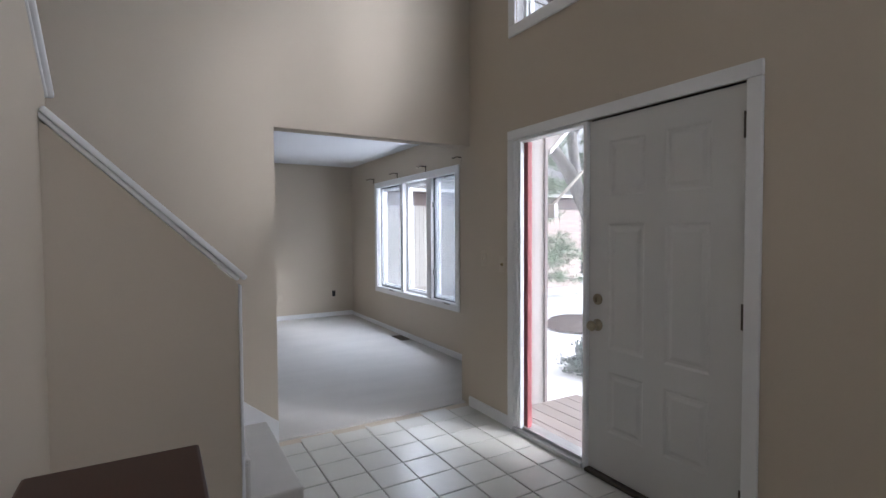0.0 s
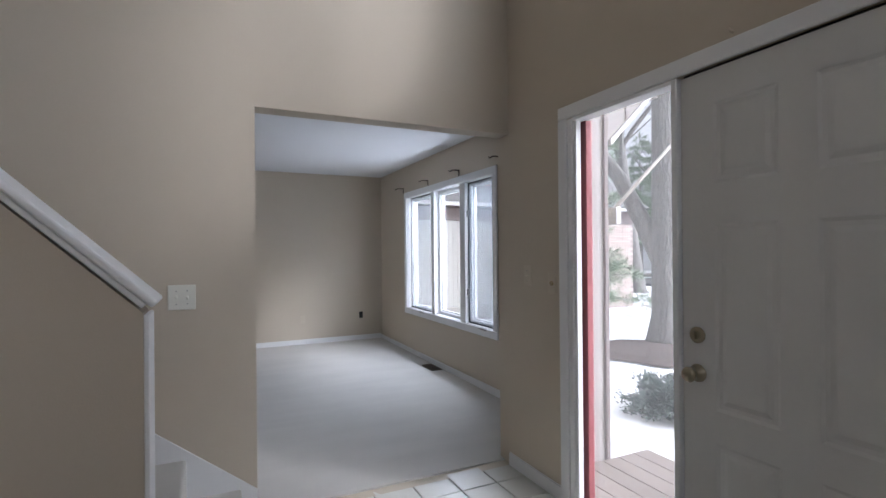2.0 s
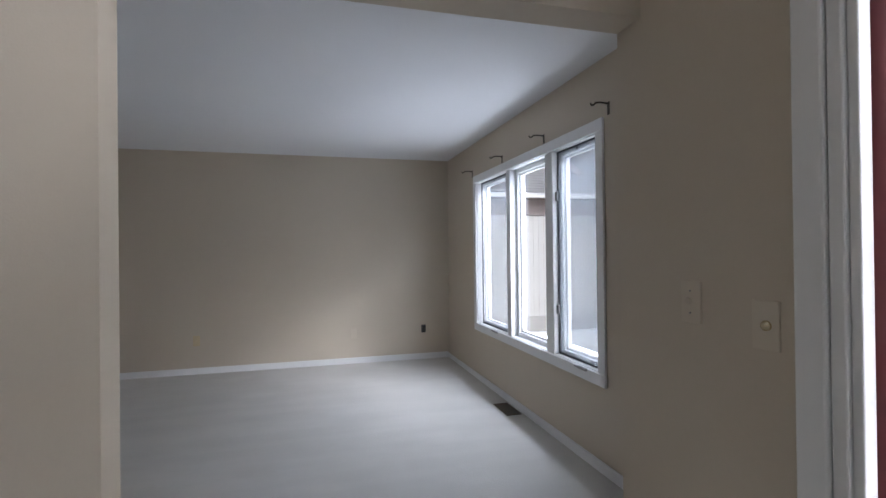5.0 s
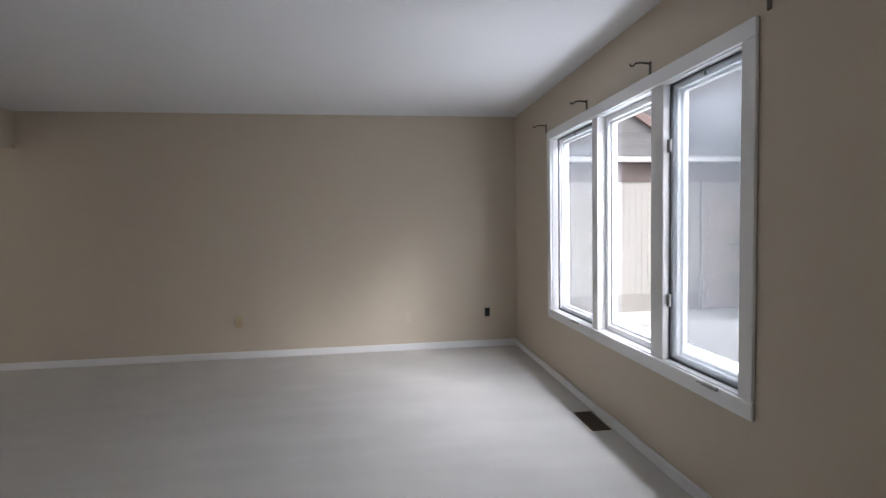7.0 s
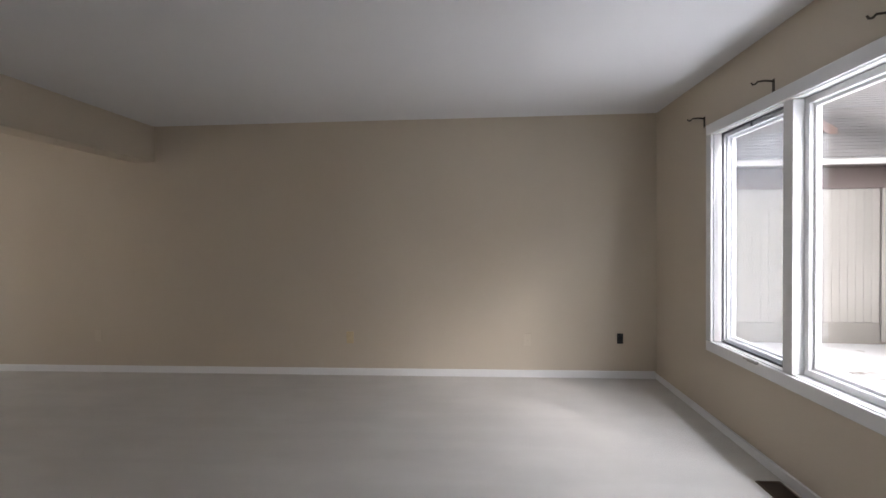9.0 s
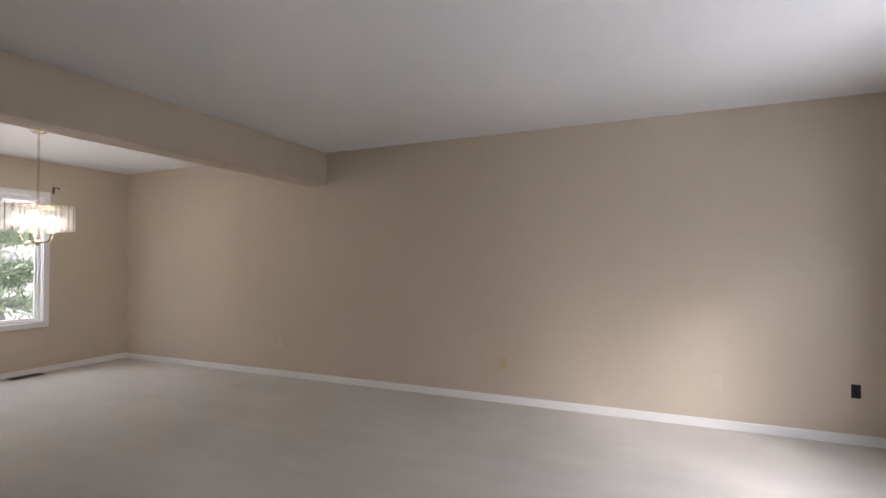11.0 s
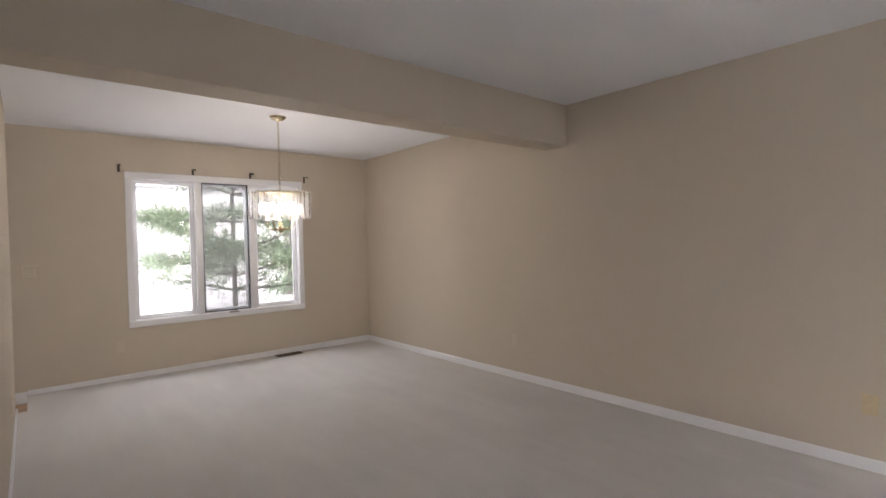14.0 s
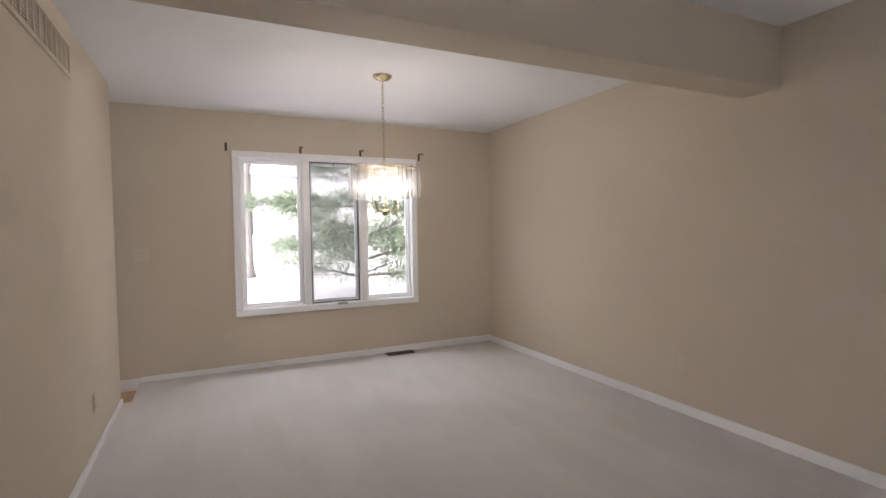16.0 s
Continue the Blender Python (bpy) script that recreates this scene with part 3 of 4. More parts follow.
kb = bmesh.new()
lathe(kb, [(0.034, 0.0), (0.034, 0.006), (0.015, 0.012), (0.013, 0.03), (0.026, 0.042), (0.030, 0.056), (0.022, 0.068), (0.006, 0.071)], 20, Matrix.Translation((LX, -5.80, 0.855)) @ XROT)
part("knob", kb, PEWTER, fd, "worn brass door knob", smooth=True)
db = bmesh.new()
lathe(db, [(0.031, 0.0), (0.031, 0.008), (0.024, 0.014), (0.02, 0.015)], 20, Matrix.Translation((LX, -5.80, 1.0)) @ XROT)
box(db, LX - 0.03, LX - 0.015, -5.806, -5.794, 0.985, 1.015, bevel=0.003)
part("deadbolt", db, PEWTER, fd, "brass deadbolt thumb turn")


# ---- small wall fittings ----
def switch_plate(label, m, n=2, material=PLATE):
    root = thing("light_switch", label, "light switch", m)
    w = 0.035 + 0.023 * (n - 1)
    part("plate", B(-w, w, -0.008, -0.001, -0.058, 0.058, bevel=0.004), material, root)
    for k in range(n):
        cx = (k - (n - 1) / 2) * 0.046
        t = B(cx - 0.005, cx + 0.005, -0.024, -0.008, -0.006, 0.008, bevel=0.002)
        bmesh.ops.rotate(t, verts=t.verts, cent=(cx, -0.008, 0), matrix=Matrix.Rotation(0.4 if k else -0.4, 3, "X"))
        part("toggle", t, material, root)
        for zz in (-0.03, 0.03):
            part("screw", lathe(bmesh.new(), [(0.003, 0.0), (0.003, 0.002), (0.001, 0.0025)], 8, Matrix.Translation((cx, -0.008, zz)) @ Matrix.Rotation(math.pi / 2, 4, "X")), STEELH, root)
    return root


def outlet(label, m, material, face=None):
    root = thing("wall_outlet", label, "outlet", m)
    part("plate", B(-0.035, 0.035, -0.007, -0.001, -0.057, 0.057, bevel=0.003), material, root)
    for zz in (-0.021, 0.021):
        part("socket", B(-0.017, 0.017, -0.010, -0.007, zz - 0.014, zz + 0.014, bevel=0.003), face or material, root)
    return root


# local -y points into the room
switch_plate("ivory double toggle switch plate on the tan wall", pose(-2.449, OPY, 1.124))
bo = thing("wall_outlet", "black outlet missing its cover plate", "outlet", pose(-0.327, FARY, 0.394))
part("box_opening", B(-0.027, 0.027, -0.004, -0.001, -0.047, 0.047, bevel=0.001), BLACKP, bo)
part("socket", B(-0.016, 0.016, -0.012, -0.004, -0.035, 0.035, bevel=0.003), BLACKP, bo)
outlet("ochre-stained duplex outlet on the long wall", pose(-2.84, FARY, 0.39), PLATEY)
for x, z in ((-1.165, 0.38), (-5.378, 0.395)):
    outlet("tan painted-over duplex outlet on the long wall", pose(x, FARY, z), PLATEP)
outlet("tan painted-over duplex outlet below the dining window", pose(DINX, -2.8, 0.382, 0, 0, 90), PLATEP)
outlet("tan painted-over duplex outlet on the partition wall", pose(-6.51, -3.57, 0.35, 0, 0, 180), PLATEP)
switch_plate("cream switch plate beside the kitchen passage", pose(DINX, -3.46, 1.15, 0, 0, 90), 2, PLATEP)
switch_plate("tan painted-over switch plate beside the entry", pose(DOORX, -4.70, 1.18, 0, 0, -90), 1, PLATEP)
ds = thing("doorbell_button", "small brass round button on a tan plate", "button", pose(DOORX, -4.925, 1.148, 0, 0, -90))
part("plate", B(-0.035, 0.035, -0.007, -0.001, -0.057, 0.057, bevel=0.003), PLATEP, ds)
part("button", lathe(bmesh.new(), [(0.012, 0), (0.012, 0.006), (0.006, 0.014), (0.002, 0.015)], 14, Matrix.Translation((0.005, -0.007, 0)) @ Matrix.Rotation(math.pi / 2, 4, "X")), BRASS, ds, "yellowed brass button")
nk = thing("wall_hook", "tiny painted nail above the door casing", "hook", pose(DOORX, -5.953, 2.097, 0, 0, -90))
part("nail", tube(bmesh.new(), [(0, -0.001, 0), (0, -0.018, 0.002), (0, -0.02, 0.01)], 0.006), PLATEP, nk)


def rod_bracket(m, group):
    root = thing("curtain_rod_bracket", "dark bronze curtain rod bracket above the window casing", "bracket", m, group)
    part("plate", B(-0.011, 0.011, -0.005, -0.001, -0.045, 0.03, bevel=0.0015), DARKBR, root)
    part("arm", tube(bmesh.new(), [(0, -0.005, 0.018), (0, -0.05, 0.022), (0, -0.085, 0.018), (0, -0.098, 0.004), (0, -0.112, 0.002), (0, -0.12, 0.014)], [0.006, 0.005, 0.005, 0.005, 0.005, 0.004], 8), DARKBR, root)
    return root


first = rod_bracket(pose(0, -0.95, 2.14, 0, 0, -90), "living window curtain brackets")
for y in (-1.77, -2.57, -3.37):
    copy_thing(first, pose(0, y, 2.14, 0, 0, -90))
first = rod_bracket(pose(DINX, -2.77, 2.125, 0, 0, 90), "dining window curtain brackets")
for y in (-2.11, -1.515, -0.87):
    copy_thing(first, pose(DINX, y, 2.125, 0, 0, 90))


def floor_register(m, label):
    root = thing("floor_register", label, "floor vent", m)
    fr = bmesh.new()
    for a in ((-0.15, 0.15, -0.062, -0.05), (-0.15, 0.15, 0.05, 0.062), (-0.15, -0.138, -0.05, 0.05), (0.138, 0.15, -0.05, 0.05)):
        box(fr, *a, 0.001, 0.007)
    part("frame", fr, VENTM, root)
    # No hollow below: a flat black sheet paints the shade between the slats.
    part("duct_shade", B(-0.138, 0.138, -0.05, 0.05, 0.0005, 0.0015), BLACKP, root, "thin black sheet for the shade below the slats")
    sl = B(-0.138, 0.138, -0.003, 0.003, 0.002, 0.006)
    s0 = part("slat", sl, VENTM, root)
    s0.matrix_basis = pose(0, -0.04, 0)
    for k in range(1, 7):
        share("slat", s0.data, root, pose(0, -0.04 + k * 0.0133, 0))
    return root


floor_register(pose(-0.1, -2.05, CARPET_Z, 0, 0, 90), "brown metal floor register in the living room carpet")
floor_register(pose(DINX + 0.1, -1.16, 0.048, 0, 0, 90), "brown metal floor register under the dining window")

gr = thing("return_air_grille", "tan-painted wall grille high on the partition", "vent", pose(-5.72, -3.57, 2.235, 0, 0, 180))
for k in range(13):
    bm = B(-0.5 + k * 0.0833 - 0.006, -0.5 + k * 0.0833 + 0.006, -0.012, -0.001, -0.07, 0.07)
    part("divider", bm, PLATEP, gr)
fr = bmesh.new()
box(fr, -0.52, 0.52, -0.014, -0.001, 0.071, 0.09, bevel=0.003)
box(fr, -0.52, 0.52, -0.014, -0.001, -0.09, -0.071, bevel=0.003)
part("frame", fr, PLATEP, gr)
for k in range(9):
    bm = B(-0.5, 0.5, -0.009, -0.0015, -0.064 + k * 0.016, -0.064 + k * 0.016 + 0.006)
    part("louvre", bm, PLATEP, gr)


# ---- console table by the entry ----
ct = thing("console_table", "dark mahogany console table against the stair wall", "table")
part("tabletop", B(-3.105, -2.675, -6.95, -6.04, 0.70, 0.728, bevel=0.01), MAHOG, ct)
part("apron", B(-3.08, -2.71, -6.91, -6.08, 0.60, 0.699, bevel=0.003), MAHOG, ct)
for x in (-3.055, -2.735):
    for y in (-6.885, -6.105):
        lg = tube(bmesh.new(), [(x, y, 0.0), (x, y, 0.3), (x, y, 0.6)], [0.016, 0.022, 0.028], 12)
        part("leg", lg, MAHOG, ct)


# ---- chandelier ----
CX, CY = -6.45, -1.78
ch = thing("chandelier", "brass chandelier with a lit ring of clear glass panels", "chandelier", pose(CX, CY, H))
part("canopy", lathe(bmesh.new(), [(0.012, -0.042), (0.022, -0.034), (0.05, -0.026), (0.068, -0.01), (0.07, -0.001)], 28), BRASS, ch, "polished brass ceiling canopy", smooth=True)
link = bmesh.new()
ring = [(0.009 * math.cos(a), 0, 0.017 * math.sin(a)) for a in [2 * math.pi * k / 10 for k in range(11)]]
tube(link, ring, 0.0022, 6)
l0 = part("chain_link", link, BRASS, ch)
l0.matrix_basis = pose(0, 0, -0.065)
for k in range(1, 20):
    share("chain_link", l0.data, ch, pose(0, 0, -0.065 - k * 0.0285, 0, 0, 90 * (k % 2)))
stem = bmesh.new()
lathe(stem, [(0.006, -0.98), (0.012, -0.97), (0.012, -0.95), (0.006, -0.94), (0.006, -0.66), (0.012, -0.65), (0.012, -0.63), (0.004, -0.62)], 14)
part("stem", stem, BRASS, ch, smooth=True)
hoop = bmesh.new()
for rad in (0.235, 0.16):
    tube(hoop, [(rad * math.cos(2 * math.pi * k / 32), rad * math.sin(2 * math.pi * k / 32), -0.665) for k in range(33)], 0.005, 8)
for k in range(4):
    a = math.pi / 2 * k
    tube(hoop, [(0, 0, -0.645), (0.235 * math.cos(a), 0.235 * math.sin(a), -0.665)], 0.004, 6)
part("hoop", hoop, BRASS, ch)
pn = bmesh.new()
PW, PT = 0.034, 0.006
prof = [(-PW, -0.218), (-PW + 0.008, -0.228), (PW - 0.008, -0.228), (PW, -0.218), (PW, -0.008), (PW - 0.008, 0.0), (-PW + 0.008, 0.0), (-PW, -0.008)]
extrude_outline(pn, prof, PT)
p0 = part("glass_panel", pn, CRYSTAL, ch, "clear bevelled glass panel")
mats = []
for n, rad in ((20, 0.255), (14, 0.18)):
    for k in range(n):
        a = 360 * k / n
        mats.append(pose(rad * math.cos(radians(a)), rad * math.sin(radians(a)), -0.65, 0, 0, a + 90))
p0.matrix_basis = mats[0]
p0.visible_shadow = False
for q in mats[1:]:
    gp = share("glass_panel", p0.data, ch, q)
    gp["label"], gp.visible_shadow = "clear bevelled glass panel", False
part("hub", lathe(bmesh.new(), [(0.005, -1.005), (0.016, -0.995), (0.034, -0.975), (0.034, -0.965), (0.012, -0.95)], 20), BRASS, ch, smooth=True)
for k in range(5):
    a = radians(72 * k + 20)
    c, s = math.cos(a), math.sin(a)
    am = tube(bmesh.new(), [(0.03 * c, 0.03 * s, -0.97), (0.075 * c, 0.075 * s, -0.975), (0.105 * c, 0.105 * s, -0.955), (0.115 * c, 0.115 * s, -0.915), (0.115 * c, 0.115 * s, -0.895)], 0.006, 8)
    arm = part("arm", am, BRASS, ch, "curved brass lamp arm", smooth=True)
    part("candle_sleeve", lathe(bmesh.new(), [(0.02, -0.895), (0.022, -0.885), (0.012, -0.88), (0.012, -0.82)], 12, Matrix.Translation((0.115 * c, 0.115 * s, 0))), PLATE, arm)
    part("bulb", lathe(bmesh.new(), [(0.007, -0.82), (0.016, -0.80), (0.019, -0.785), (0.014, -0.765), (0.004, -0.745)], 12, Matrix.Translation((0.115 * c, 0.115 * s, 0))), BULB, arm, "lit warm candle bulb", smooth=True)


# ---- outside ----
G = -0.35
gm = bmesh.new()
N = 70
vs = {}
for i in range(N + 1):
    for j in range(N + 1):
        u, v = (i / N - 0.5) * 2, (j / N - 0.5) * 2
        x, y = math.copysign(abs(u) ** 2.6 * 900 + abs(u) * 14, u), math.copysign(abs(v) ** 2.6 * 900 + abs(v) * 14, v)
        r = math.hypot(x, y)
        out = max(0.0, min(1.0, (max(abs(x + 4) - 6.5, abs(y + 3) - 8)) / 3))
        vs[i, j] = gm.verts.new((x, y, G + out * 0.10 * noise.noise((x * 0.35, y * 0.35, 0)) - 0.03))
for i in range(N):
    for j in range(N):
        gm.faces.new((vs[i, j], vs[i + 1, j], vs[i + 1, j + 1], vs[i, j + 1]))
tagged(finish("ground", gm, SNOW, True), "snow-covered lawn with thin bare patches", "snow", kind="structure")

rd = bmesh.new()
box(rd, -90, 90, -2.4, 2.4, -0.05, 0.08)
road = tagged(finish("road", rd, ASPH), "wet grey asphalt residential road between snow", "road", kind="structure")
road.matrix_world = pose(19, 9.2, G, 0, 0, 125)
bank = bmesh.new()
box(bank, -60, 60, 0, 0.9, -0.05, 0.16, bevel=0.06)
bk = tagged(finish("pavement_bank", bank, CONC), "low brown bank along the far road edge", "bank", kind="structure")
bk.matrix_world = pose(19 + 5.5 * 0.82, 9.2 + 5.5 * 0.57, G, 0, 0, 125 - 180)

# eave and corner of the living room outside
slab("trim_soffit", 0.15, 0.62, -4.50, 0.2, 2.48, 2.52, EXTW, "greige painted soffit under the living room eave", "soffit")
slab("trim_fascia", 0.62, 0.66, -4.50, 0.2, 2.44, 2.66, EXTW, "greige painted eave fascia board", "fascia")
slab("wall_living_outside", -0.528, 0.09, -4.53, -4.502, -0.34, 2.47, EXTW, "greige exterior siding beside the entry", "siding")
slab("trim_corner_board", 0.091, 0.12, -4.55, -4.40, -0.34, 2.47, FASCIA, "brown-grey corner board of the living room wall", "corner board")
gus = bmesh.new()
extrude_outline(gus, [(0.09, 2.08), (0.16, 2.08), (0.70, 2.60), (0.70, 2.66), (0.09, 2.66)], 0.028, Matrix.Translation((0, -4.532, 0)))
tagged(finish("wall_eave_return", gus, EXTW), "greige boxed return under the eave end", "siding", kind="structure")
slab("trim_eave_return", 0.30, 0.312, -4.542, -4.533, 2.20, 2.66, FASCIA, "dark joint strip on the eave return", "trim")
gt = bmesh.new()
extrude_outline(gt, [(0.15, 2.04), (0.71, 2.58), (0.71, 2.61), (0.15, 2.08)], 0.05, Matrix.Translation((0, -4.55, 0)))
tagged(finish("trim_eave_edge", gt, FARW), "pale sloping edge board under the eave return", "trim", kind="structure")
roof = bmesh.new()
extrude_outline(roof, [(0.75, 2.60), (0.75, 2.70), (-4.0, 4.5), (-8.8, 2.70), (-8.8, 2.60)], 4.7, Matrix.Translation((0, -4.37, 0)))
tagged(finish("roof_living", roof, SHINGLE), "grey shingled roof over the living room", "roof", kind="structure")
porch = thing("porch_deck", "weathered wooden porch deck boards outside the door", "deck", kind="structure")
bd = B(-0.068, 0.068, -1.6, 1.5, -0.03, 0.0, bevel=0.003)
b0 = part("deck_board", bd, DECK, porch)
b0.matrix_basis = pose(-0.455, -6.05, -0.09)
for k in range(1, 7):
    share("deck_board", b0.data, porch, pose(-0.455 + 0.142 * k, -6.05, -0.09))
part("joist", B(-0.5, 0.44, -7.6, -4.56, -0.42, -0.125), DECK, porch)

# flag on a slanted pole beside the entry
fl = thing("porch_flag", "red, white and blue flag hanging from a slanted pole", "flag")
PB, PT2 = Vector((0.2, -4.48, 1.575)), Vector((1.32, -4.5, 2.56))
part("pole", tube(bmesh.new(), [PB, PT2], [0.014, 0.011], 10), POLEM, fl, "white slanted flagpole", smooth=True)
part("bracket", B(0.201, 0.25, -4.54, -4.44, 1.5, 1.62, bevel=0.006), STEELH, fl)
part("finial", lathe(bmesh.new(), [(0.004, -0.02), (0.022, 0.0), (0.024, 0.015), (0.01, 0.035), (0.003, 0.04)], 12, Matrix.Translation(PT2)), DARKBR, fl)
FO = Vector((1.27, -4.47, 2.50))
FLAG_W = 0.34


def flag_point(v, h):
    """v down the hanging cloth, h across its width; lower down the stripes slant."""
    slant = 0.42 * min(1.0, max(0.0, (v - 0.78) / 0.25))
    d = v - slant * (h - 0.25)
    wide = FLAG_W * (0.35 + 0.65 * min(1.0, d / 0.55)) * (1.0 - 0.18 * max(0.0, d - 1.0))
    fold = 0.05 * math.sin(h * 9.5 + d * 2.2) * min(1.0, 0.25 + d)
    return FO + Vector((0.86 * wide * h + 0.05 * math.sin(d * 3.1) + 0.04 * d, -0.45 * wide * h + fold, -d))


def flag_band(name, v0, v1, h0, h1, material):
    bm = bmesh.new()
    nv, nh = 8, 14
    grid = [[bm.verts.new(flag_point(v0 + (v1 - v0) * a / nv, h0 + (h1 - h0) * c / nh)) for c in range(nh + 1)] for a in range(nv + 1)]
    for a in range(nv):
        for c in range(nh):
            bm.faces.new((grid[a][c], grid[a + 1][c], grid[a + 1][c + 1], grid[a][c + 1]))
    bmesh.ops.solidify(bm, geom=bm.faces, thickness=0.002)
    part(name, bm, material, fl, smooth=True)


flag_band("hoist_edge", 0.03, 0.46, 0.0, 0.28, FLAGW)
flag_band("canton", 0.03, 0.46, 0.28, 1.0, FLAGB)
for k in range(13):
    flag_band("stripe", 0.46 + k * 0.098, 0.46 + (k + 1) * 0.098, 0.0, 1.0, FLAGW if k % 2 == 0 else FLAGR)
for k in range(9):
    c = flag_point(0.16 + 0.12 * (k // 3), 0.40 + 0.24 * (k % 3))
    bm = bmesh.new()
    pts = [((0.026 if i % 2 == 0 else 0.011) * math.sin(math.pi * i / 5), (0.026 if i % 2 == 0 else 0.011) * math.cos(math.pi * i / 5)) for i in range(10)]
    extrude_outline(bm, pts, 0.016, Matrix.Translation(c + Vector((0, -0.009, 0))) @ Matrix.Rotation(-0.5, 4, "Z"))
    part("star", bm, FLAGW, fl)


# ---- trees ----
def limb(bm, rng, p, d, length, r, depth, twigs=3):
    pts, rad = [p.copy()], [r]
    n = 5
    for i in range(n):
        d = (d + Vector((rng.uniform(-1, 1), rng.uniform(-1, 1), rng.uniform(-0.4, 0.7))) * 0.16).normalized()
        p = p + d * (length / n)
        pts.append(p.copy())
        rad.append(r * (1 - 0.62 * (i + 1) / n))
    tube(bm, pts, rad, 10 if r > 0.1 else (6 if r > 0.03 else 3), cap=False)
    if depth:
        for k in range(twigs):
            i = rng.randint(2, n)
            a = rng.uniform(0, 6.28)
            side = Vector((math.cos(a), math.sin(a), rng.uniform(0.1, 0.8))).normalized()
            limb(bm, rng, pts[i], (d * 0.7 + side).normalized(), length * rng.uniform(0.5, 0.72), rad[i] * 0.6, depth - 1, twigs)


def bare_tree(x, y, h, r, seed, label, forks=(), depth=4, lean=(0, 0), group=""):
    rng = random.Random(seed)
    root = thing("tree", label, "tree", pose(x, y, G), group)
    bm = bmesh.new()
    top = Vector((lean[0], lean[1], h * 0.55))
    pts = [Vector((0, 0, -0.1)), Vector((0, 0, 0.12)), Vector((0, 0, 0.5)), top * 0.45, top * 0.75, top]
    tube(bm, pts, [r * 1.75, r * 1.35, r * 1.05, r * 0.95, r * 0.85, r * 0.75], 18)
    for v in bm.verts:
        v.co.xy *= 1 + 0.07 * noise.noise(v.co * 4)
    part("trunk", bm, BARK, root, smooth=True)
    cr = bmesh.new()
    for z, d, ln, rr in forks:
        limb(cr, rng, Vector((0, 0, z)), Vector(d).normalized(), ln, rr, depth, 3)
    for k in range(5):
        a = k * 1.256 + rng.uniform(-0.3, 0.3)
        limb(cr, rng, top * rng.uniform(0.72, 1.0), Vector((math.cos(a), math.sin(a), rng.uniform(0.6, 1.6))).normalized(), h * 0.36, r * 0.42, depth, 3)
    part("crown", cr, BARK, root, "bare grey winter branches", smooth=True)
    return root


def conifer(x, y, h, rad, seed, label, z_low=0.8, density=1.0, trunk_r=0.16, tiers=1.7, needle=1.0, loose=0.06, clumps=7):
    rng = random.Random(seed)
    root = thing("conifer", label, "tree", pose(x, y, G))
    part("trunk", tube(bmesh.new(), [(0, 0, -0.1), (0, 0, h * 0.5), (0, 0, h)], [trunk_r, trunk_r * 0.6, 0.02], 10), BARK, root, smooth=True)
    verts, faces = [], []
    br = bmesh.new()
    levels = int(h * tiers)
    for i in range(levels):
        f = i / levels
        z = z_low + (h - z_low) * f + rng.uniform(-0.15, 0.15)
        for k in range(rng.randint(3, 5)):
            ln = rad * (1 - f) ** 0.7 * rng.uniform(0.6, 1.15) + 0.2
            a = rng.uniform(0, 6.28)
            d = Vector((math.cos(a), math.sin(a), rng.uniform(-0.15, 0.3)))
            across = Vector((-d.y, d.x, 0))
            root_p = Vector((0, 0, z))
            bend = Vector((0, 0, rng.uniform(-0.2, 0.1)))
            tube(br, [root_p, root_p + d * ln * 0.5 + bend * 0.3, root_p + d * ln + bend], [0.026 * (1 - f) + 0.006, 0.012, 0.003], 4, cap=False)
            for c in range(int(ln * clumps)):
                s = rng.uniform(0.22, 1.0)
                spread = 0.32 * ln * (1.05 - s) + 0.08
                on = root_p + d * ln * s + bend * s
                c0 = on + across * rng.uniform(-spread, spread) + Vector((0, 0, rng.uniform(-0.08, 0.1)))
                tube(br, [on, c0], [0.006, 0.002], 3, cap=False)
                for q in range(int(34 * density)):
                    side = Vector((rng.gauss(0, 1), rng.gauss(0, 1), rng.gauss(0.1, 0.7))) + d * 0.8
                    side.normalize()
                    base = c0 + side * rng.uniform(0, loose)
                    size = rng.uniform(0.09, 0.2) * needle
                    wd = side.cross(Vector((rng.uniform(-1, 1), rng.uniform(-1, 1), 1))).normalized() * size * 0.06
                    e = base + side * size
                    i0 = len(verts)
                    verts += [base - wd, base + wd, e]
                    faces.append((i0, i0 + 1, i0 + 2))
    part("branches", br, BARK, root)
    me = bpy.data.meshes.new("crown")
    me.from_pydata([tuple(v) for v in verts], [], faces)
    me.materials.append(NEEDLE)
    share("crown", me, root, Matrix())["label"] = "drooping blue-green needle sprays"
    return root


bare_tree(4.95, -0.93, 12, 0.235, 3, "large grey-barked forked yard tree in a mulch bed",
          forks=[(1.3, (-0.1, 0.44, 1.1), 4.8, 0.18)], depth=4)
mb = bmesh.new()
for k in range(40):
    a = 2 * math.pi * k / 40
    rr = 0.98 + 0.35 * noise.noise((math.cos(a) * 1.6, math.sin(a) * 1.6, 3))
    mb.verts.new((rr * math.cos(a), rr * math.sin(a), -0.02))
ring = list(mb.verts)
mid = [mb.verts.new((v.co.x * 0.75, v.co.y * 0.75, 0.05 + 0.02 * noise.noise(v.co * 3))) for v in ring]
cv = mb.verts.new((0, 0, 0.07))
for k in range(40):
    mb.faces.new((ring[k], ring[(k + 1) % 40], mid[(k + 1) % 40], mid[k]))
    mb.faces.new((mid[k], mid[(k + 1) % 40], cv))
mulch = tagged(finish("mulch_bed", mb, MULCH), "ring of brown bark mulch around the yard tree", "mulch", kind="structure")
mulch.matrix_world = pose(4.2, -1.22, G)

